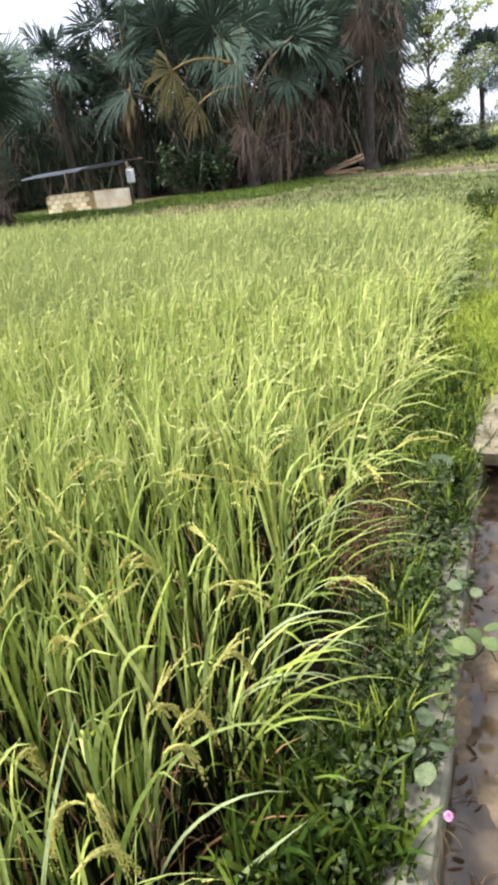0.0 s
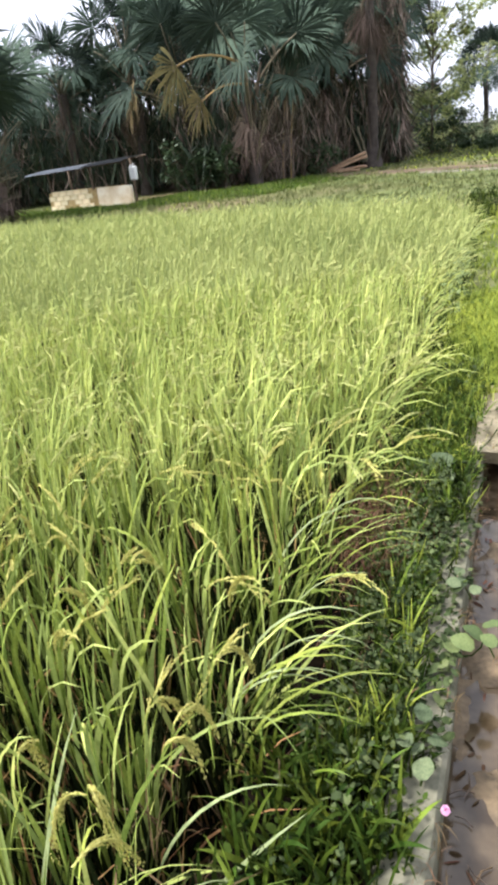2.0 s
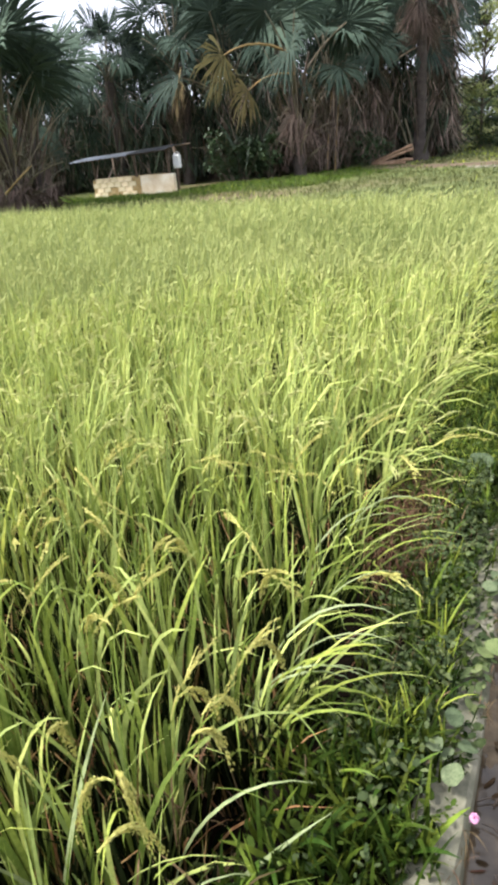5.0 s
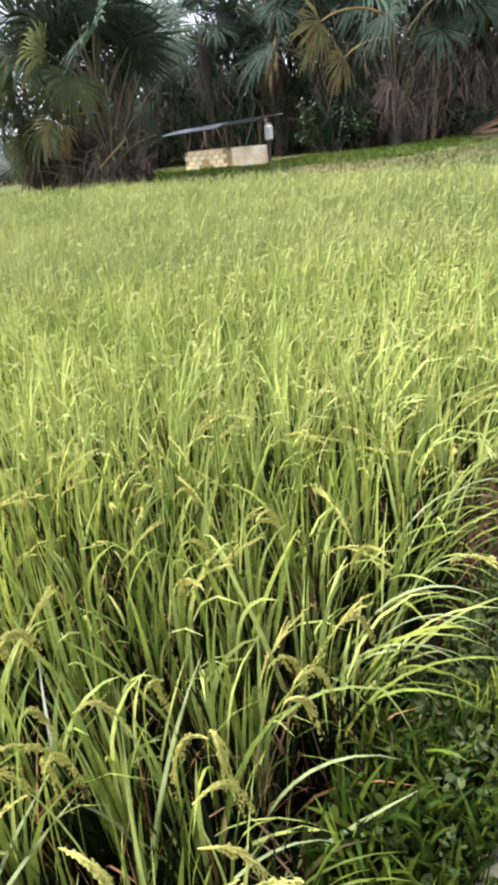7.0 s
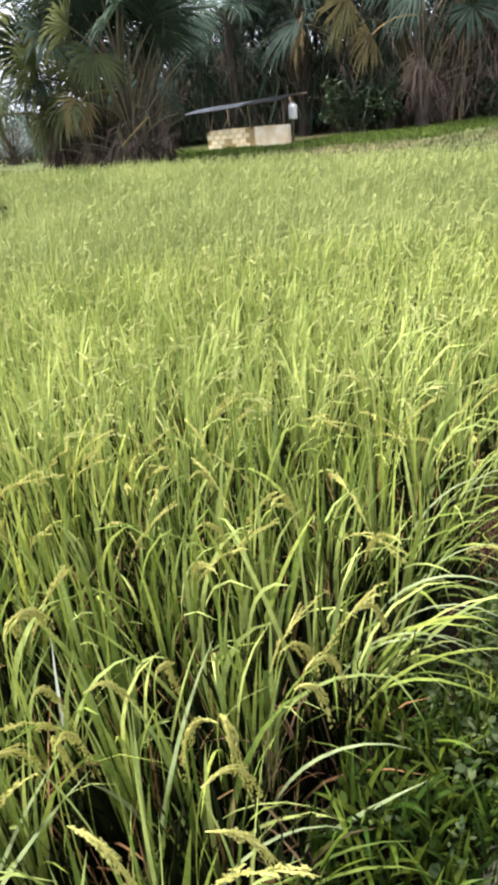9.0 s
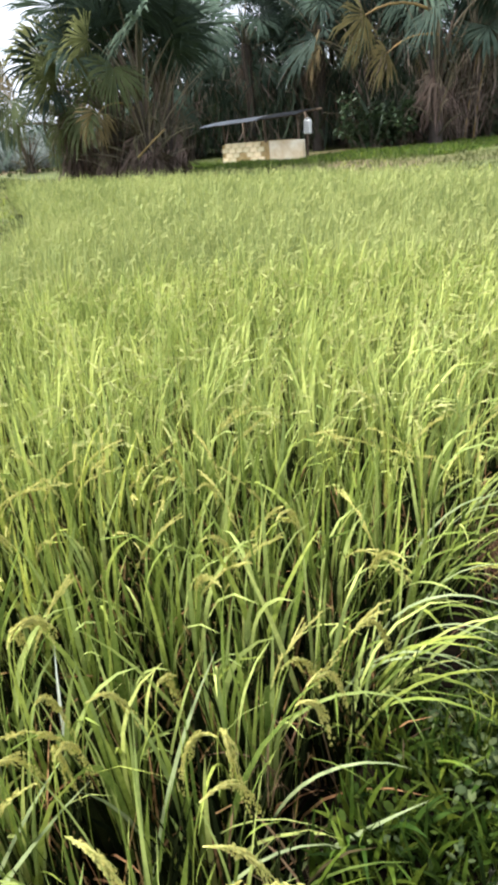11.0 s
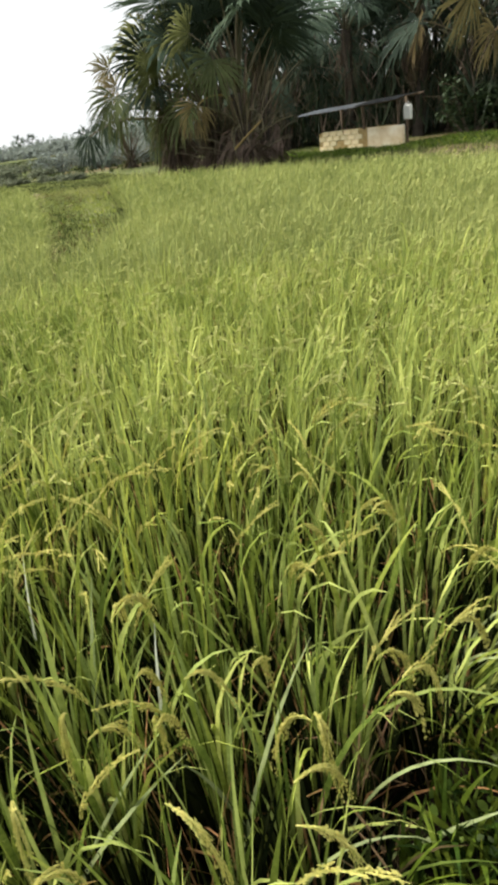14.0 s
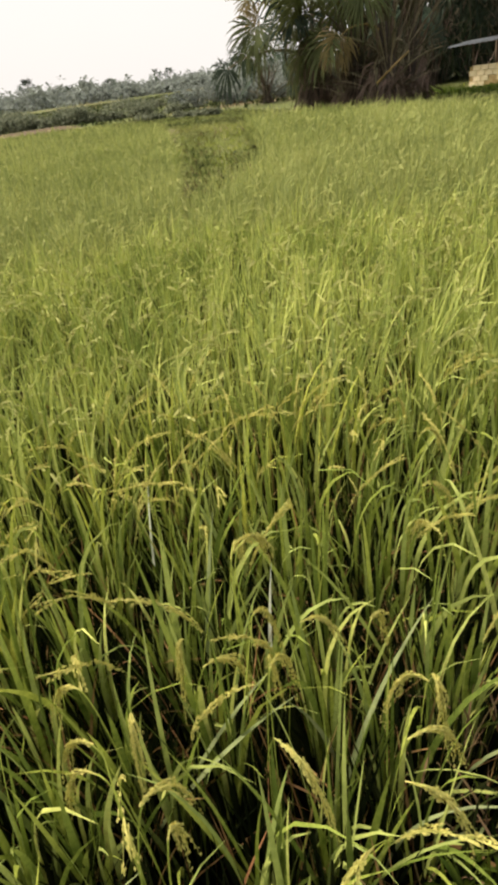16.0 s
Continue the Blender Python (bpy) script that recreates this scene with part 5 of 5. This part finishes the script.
def bush(x, y, w, h, seed, m, label):
    r, rnd = np.random.default_rng(seed), random.Random(seed)
    b = tagged(new("bush"), label, "bush")
    b.location = (x, y, 0)
    ends = [(rnd.uniform(-w, w) * 0.7, rnd.uniform(-w, w) * 0.5, h * rnd.uniform(0.15, 0.8)) for _ in range(16)]
    part("branching", quads("branching", [(*join([tube([(e[0] * 0.3, e[1] * 0.3, -0.05), (e[0] * 0.7, e[1] * 0.7, e[2] * 0.6), e], [0.03, 0.02, 0.01], 5) for e in ends]), M_BARK)]), b)
    part("foliage", quads("foliage", [(*crown(ends, [w * rnd.uniform(0.25, 0.42) for _ in ends], 80, 0.12 + 0.045 * w, r), m)]), b)


for i, (x, y, w, h) in enumerate(((-5.0, 49, 1.8, 2.2), (-5.6, 52, 2.6, 3.4), (-2.6, 57, 2.8, 3.0), (0.0, 59, 3.0, 3.2), (-2.2, 52, 1.0, 0.6), (3.0, 57, 3.0, 3.2), (-7.0, 46, 1.8, 2.6), (-3.6, 54, 1.6, 1.5), (-0.8, 54, 1.8, 1.6), (-8.5, 62, 4.0, 5.0), (-4.2, 44.6, 1.5, 2.2), (-3.4, 48.5, 0.5, 0.5), (-1.8, 44.5, 0.6, 0.5))):
    bush(x, y, w, h, 200 + i, M_LEAF_LIGHT if i in (0, 8) else M_LEAF_HAZED if i in (2, 3) else M_LEAF_DARK, "leafy green bush at the pasture's far side")
for i, (x, y, w, h) in enumerate(((-47.5, 15.5, 1.8, 1.5), (-47, 17.5, 2.0, 1.6), (-46, 19.2, 1.8, 1.3), (-44.5, 20.3, 1.8, 1.5), (-43, 21.5, 1.6, 1.2), (-41, 23.0, 1.6, 1.0), (-49, 13, 2.2, 1.6), (-50, 18.5, 2.2, 1.9), (-52, 16, 2.2, 1.8),
                                   (-48, 21.5, 2.0, 1.6), (-55, 20, 2.4, 1.7), (-40, 25, 1.2, 0.5), (-31.5, 20.4, 0.9, 0.35), (-33.5, 19.6, 1.0, 0.4), (-29.5, 20.2, 0.8, 0.4), (-38, 28.5, 1.8, 2.2), (-40, 31, 2.0, 2.6), (-36.5, 30.5, 1.8, 2.4), (-42, 28, 2.0, 2.2), (-35, 32, 2.0, 2.8), (-39, 34, 2.4, 3.2), (-44, 32, 2.4, 2.8), (-60, 44, 3, 0.8), (-66, 36, 3, 0.9), (-56, 33, 2.4, 0.7))):
    bush(x, y, w, 0.55 * h, 220 + i, M_WOODS_HAZED if 14 < i < 22 else M_LEAF_HAZED, "green bush at the edge of the far fields, haze in its leaf colour")

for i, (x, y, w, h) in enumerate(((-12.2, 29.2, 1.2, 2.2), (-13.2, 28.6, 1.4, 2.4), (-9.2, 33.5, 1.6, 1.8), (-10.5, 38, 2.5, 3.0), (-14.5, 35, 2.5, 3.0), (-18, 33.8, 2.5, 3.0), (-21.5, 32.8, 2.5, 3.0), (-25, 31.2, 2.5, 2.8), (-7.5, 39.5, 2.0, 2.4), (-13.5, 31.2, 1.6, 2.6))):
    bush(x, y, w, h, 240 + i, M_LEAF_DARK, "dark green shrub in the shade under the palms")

for i, (x, y, h, sz) in enumerate(((-204, 82, 4.6, 0.8), (-186, 113, 3.4, 0.7), (-184, 116, 3.8, 0.6), (-194, 102, 2.8, 0.6), (-200, 92, 2.6, 0.6), (-176, 128, 3.6, 0.7))):
    fan_palm(x, y, h, sz, 400 + i, 12, 0, 3, 0, 0.15, 0, "distant palm standing over the far woods")

# far woods: uneven rows of trees, ridge after ridge
rf = np.random.default_rng(31)
centres, radii = [], []
for _ in range(1100):
    d, az = rf.uniform(170, 340), radians(rf.uniform(38, 80))
    high = 1.4 + d * rf.uniform(0.002, 0.0175) * (0.8 + 0.2 * math.sin(az * 23))
    if rf.random() < 0.08:
        high *= 1.5
    for _ in range(5):
        centres.append((-d * math.sin(az) + rf.normal(0, 1.4), d * math.cos(az) + rf.normal(0, 1.4), high * rf.uniform(0.05, 0.95)))
        radii.append(rf.uniform(0.7, 1.9))
tagged(new("far_woods", quads("far_woods", [(*crown(centres, radii, 8, 1.3, rf), M_WOODS_HAZED)])), "green woods along the horizon, haze in their leaf colour", "woods", kind="stuff")


# ---- pig shelter of blocks ----
def shelter():
    a, b = Vector((-18.55, 25.3, 0)), Vector((-14.2, 24.65, 0))
    way = (b - a).normalized()
    th = math.degrees(math.atan2(way.y, way.x))
    hut = tagged(new("animal_shelter"), "low block-walled animal shelter with thin tin roof on posts", "shed")
    hut.matrix_basis = pose(a.x, a.y, 0, 0, 0, th)
    long = (b - a).length
    wall = part("front_wall", mesh_of("front_wall", box(0.02, long - 0.02, 0.02, 0.13, -0.1, 0.70, 0.005), M_MORTAR), hut, "mortared wall of pale blocks")
    mesh = mesh_of("block", box(-0.192, 0.192, -0.075, 0.075, -0.088, 0.088, 0.012), M_BLOCK)
    for row in range(4):
        for col in range(12):
            x = 0.2 + 0.4 * col - (0.2 if row % 2 else 0)
            if 2.38 < x < 2.66 or x > 2.4 or x < 0.1 or (row < 2 and 0.9 < x < 1.5):
                continue
            part("block", mesh, wall, "", pose(x, 0.075, 0.1 + row * 0.187))
    part("plastered_panel", mesh_of("plastered_panel", box(2.68, long, -0.005, 0.15, -0.05, 0.74, 0.012, 2, 0.006), M_PLASTER), hut, "stained pale plastered wall panel")
    part("back_wall", mesh_of("back_wall", box(0, long - 1.3, 1.3, 1.42, -0.1, 0.72, 0.01), M_MORTAR), hut)
    for x0 in (0,):
        part("side_wall", mesh_of("side_wall", box(x0, x0 + 0.14, 0.15, 1.3, -0.1, 0.72, 0.01), M_BLOCK), hut)
    for x, y, h in ((0.12, 0.1, 1.54), (1.35, 1.3, 1.68), (2.42, 0.1, 1.6), (4.12, 0.1, 1.62), (0.1, 1.36, 1.66), (3.55, 1.36, 1.76)):
        part("post", quads("post", [(*tube([(x, y, -0.05), (x + 0.02, y, h * 0.5), (x - 0.03, y, h)], [0.055, 0.05, 0.045], 7), M_POST)]), hut)
    for x0, x1, z0, z1, m, lb in ((-0.87, 2.55, 1.50, 1.59, M_TIN, "grey corrugated roof sheet"), (2.35, 4.45, 1.605, 1.665, M_TIN_DARK, "weathered corrugated roof sheet")):
        bm, n = bmesh.new(), 44
        rows = [[bm.verts.new((x0 + (x1 - x0) * i / n, y, z0 + (z1 - z0) * i / n + 0.018 * math.sin(i * 1.9) + dz)) for i in range(n + 1)] for y, dz in ((-0.36, -0.05), (-0.05, 0.01), (0.3, 0.05), (1.0, 0.11))]
        for r0, r1 in zip(rows, rows[1:]):
            for i in range(n):
                bm.faces.new((r0[i], r0[i + 1], r1[i + 1], r1[i]))
        bmesh.ops.solidify(bm, geom=bm.faces[:], thickness=0.012)
        part("roof_sheet", mesh_of("roof_sheet", bm, m), hut, lb)
    for y in (0.05, 1.36):
        part("roof_beam", quads("roof_beam", [(*tube([(-0.6, y, 1.47 + 0.09 * y), (2.0, y, 1.55 + 0.09 * y), (4.35, y, 1.62 + 0.09 * y)], [0.04, 0.045, 0.04], 6), M_POST)]), hut)
    return hut


shelter()


# ---- small things ----
def jerrycan(x, y, z):
    """A plastic can with a neck and a handle, hung by its handle."""
    can = tagged(new("plastic_can"), "white plastic can hanging beside the shelter", "can")
    can.location = (x, y, z)
    part("body", mesh_of("body", box(-0.15, 0.15, -0.1, 0.1, -0.62, -0.12, 0.04), M_WHITE), can)
    part("neck", quads("neck", [(*tube([(-0.08, 0, -0.14), (-0.08, 0, -0.06)], [0.035, 0.03], 9), M_WHITE)]), can)
    part("handle", quads("handle", [(*tube([(-0.03, 0, -0.14), (0.0, 0, -0.05), (0.07, 0, -0.04), (0.12, 0, -0.13)], [0.012] * 4, 6), M_WHITE)]), can)
    part("cord", quads("cord", [(*tube([(0.03, 0, -0.05), (0.02, 0, 0.04), (0, 0, 0.12)], [0.006] * 3, 5), M_POST)]), can)


jerrycan(-14.0, 24.72, 1.52)


def log(x, y, z, long, r, heading, rise, seed):
    rnd = random.Random(seed)
    ca, sa = math.cos(radians(heading)), math.sin(radians(heading))
    pts = [(ca * long * i / 6, sa * long * i / 6, math.sin(radians(rise)) * long * i / 6 + rnd.uniform(-0.01, 0.01)) for i in range(7)]
    ob = new("log", quads("log", [(*tube(pts, [r * rnd.uniform(0.9, 1.1) for _ in pts], 9), M_LOG)]))
    ob.location = (x, y, z)
    return tagged(ob, "split palm log with orange-brown wood on the ground", "log", "logs by the palm trunk")


for i, (x, y, z, long, r, hd, rise) in enumerate(((-8.7, 34.0, 0.06, 1.9, 0.065, 14, 16), (-8.6, 33.7, 0.06, 1.7, 0.06, 6, 4), (-8.9, 34.3, 0.07, 2.0, 0.075, 18, 20), (-8.2, 33.5, 0.05, 1.2, 0.055, -6, 0), (-8.4, 34.6, 0.06, 1.5, 0.065, 25, 2))):
    log(x, y, z, long, r, hd, rise, 300 + i)


def heart_leaf_mesh(seed, m):
    """A rounded leaf with a fold along its middle, a notch at its foot and a slight curl."""
    n, v, f = 9, [], []
    for i in range(n + 1):
        u = i / n
        w = 0.52 * math.sin(math.pi * min(1, u ** 0.75)) ** 0.7 if 0 < i < n else 0.0
        for k in (-1, -0.5, 0, 0.5, 1):
            v.append((u - (0.12 * abs(k) if i < 2 else 0), w * k, 0.16 * w * abs(k) - 0.12 * u * u + 0.02 * math.sin(9 * u + 3 * k + seed)))
    for i in range(n):
        for k in range(4):
            f.append([5 * i + k, 5 * i + k + 1, 5 * i + k + 6, 5 * i + k + 5])
    return quads("leaf", [(np.array(v), np.array(f), m)])


HEART = [heart_leaf_mesh(i, M_VINE) for i in range(3)]
HEART_DULL = [heart_leaf_mesh(i, M_DULL) for i in range(3)]


def creeper(x, y, z, spots, size, seed, label, leaf_set=HEART_DULL):
    """A creeping plant: a thin stem with broad leaves on short stalks at the given offsets."""
    rnd = random.Random(seed)
    plant = tagged(new("creeper"), label, "plant")
    plant.location = (x, y, z)
    line_pts = [(0, 0, 0)] + [(a, b, 0.012) for a, b in spots]
    part("stem", quads("stem", [(*tube(line_pts, [0.0025] * len(line_pts), 5), M_WEED)]), plant)
    for a, b in spots:
        h = rnd.uniform(0.02, 0.05)
        m = Matrix.LocRotScale((a, b, 0.012 + h), Euler((rnd.uniform(-0.4, 0.4), rnd.uniform(-0.5, 0.2), rnd.uniform(0, 6.28))), (size * rnd.uniform(0.8, 1.15),) * 3)
        part("leaf", leaf_set[rnd.randrange(3)], plant, "", m)


creeper(-0.16, 1.66, 0.0, [(0.03, 0.02), (0.09, 0.04), (0.115, 0.085), (0.12, 0.14), (0.155, 0.045)], 0.062, 1, "creeper with round pale green leaves hanging over the channel", HEART)
creeper(-0.34, 2.86, 0.0, [(0.02, 0.02), (0.07, 0.06), (0.0, 0.1), (-0.06, 0.05), (0.06, -0.05)], 0.10, 2, "broad-leaved plant on the weedy bund")
creeper(-0.35, 2.26, 0.0, [(0.03, 0.0), (0.06, 0.07), (-0.04, 0.04)], 0.07, 3, "small broad-leaved plant on the weedy bund")
creeper(-0.19, 1.25, 0.0, [(0.0, 0.02), (0.04, 0.06), (0.03, -0.05), (0.02, 0.12), (-0.03, 0.05)], 0.05, 4, "creeper with grey-green leaves over the channel wall")
creeper(-0.17, 2.0, 0.0, [(0.0, 0.02), (0.05, 0.06), (0.08, -0.02), (0.03, 0.12)], 0.045, 5, "creeper with small leaves over the channel wall")


def blossom(x, y, z):
    """A small round pink flower head of many fine petals on a stalk."""
    fl = tagged(new("flower"), "small round pink flower beside the channel", "flower")
    fl.location = (x, y, 0)
    part("stalk", quads("stalk", [(*tube([(-0.05, 0.02, 0.0), (-0.03, 0.01, z * 0.7), (0, 0, z)], [0.0015, 0.0013, 0.001], 5), M_WEED)]), fl)
    r = np.random.default_rng(4)
    n = 90
    d = r.normal(0, 1, (n, 3))
    d /= np.linalg.norm(d, axis=1, keepdims=True)
    v, f = leaves(np.array([[0, 0, z]]) + d * 0.002, np.arctan2(d[:, 1], d[:, 0]), np.arcsin(d[:, 2]), np.full(n, 0.0105), np.full(n, 0.004), r)
    part("petal_head", quads("petal_head", [(v, f, M_PINK)]), fl, "pink petals")


blossom(-0.094, 1.13, 0.035)


def twig(x, y, z, pts, r, m, label):
    ob = new("twig", quads("twig", [(*tube(pts, [r * (1 - 0.5 * i / len(pts)) for i in range(len(pts))], 5), m)]))
    ob.location = (x, y, z)
    tagged(ob, label, "twig", "debris in the channel")


rnd = random.Random(8)
for i in range(34):
    a, long = rnd.uniform(0, 6.28), rnd.uniform(0.03, 0.09)
    twig(rnd.uniform(-0.08, 0.12), rnd.uniform(0.8, 3.0), -0.138, [(0, 0, 0), (long * 0.5 * math.cos(a), long * 0.5 * math.sin(a), 0.004), (long * math.cos(a + 0.3), long * math.sin(a + 0.3), 0.002)], 0.0018,
         M_POST if i % 2 else M_DRY, "thin dead twig lying in the muddy channel")
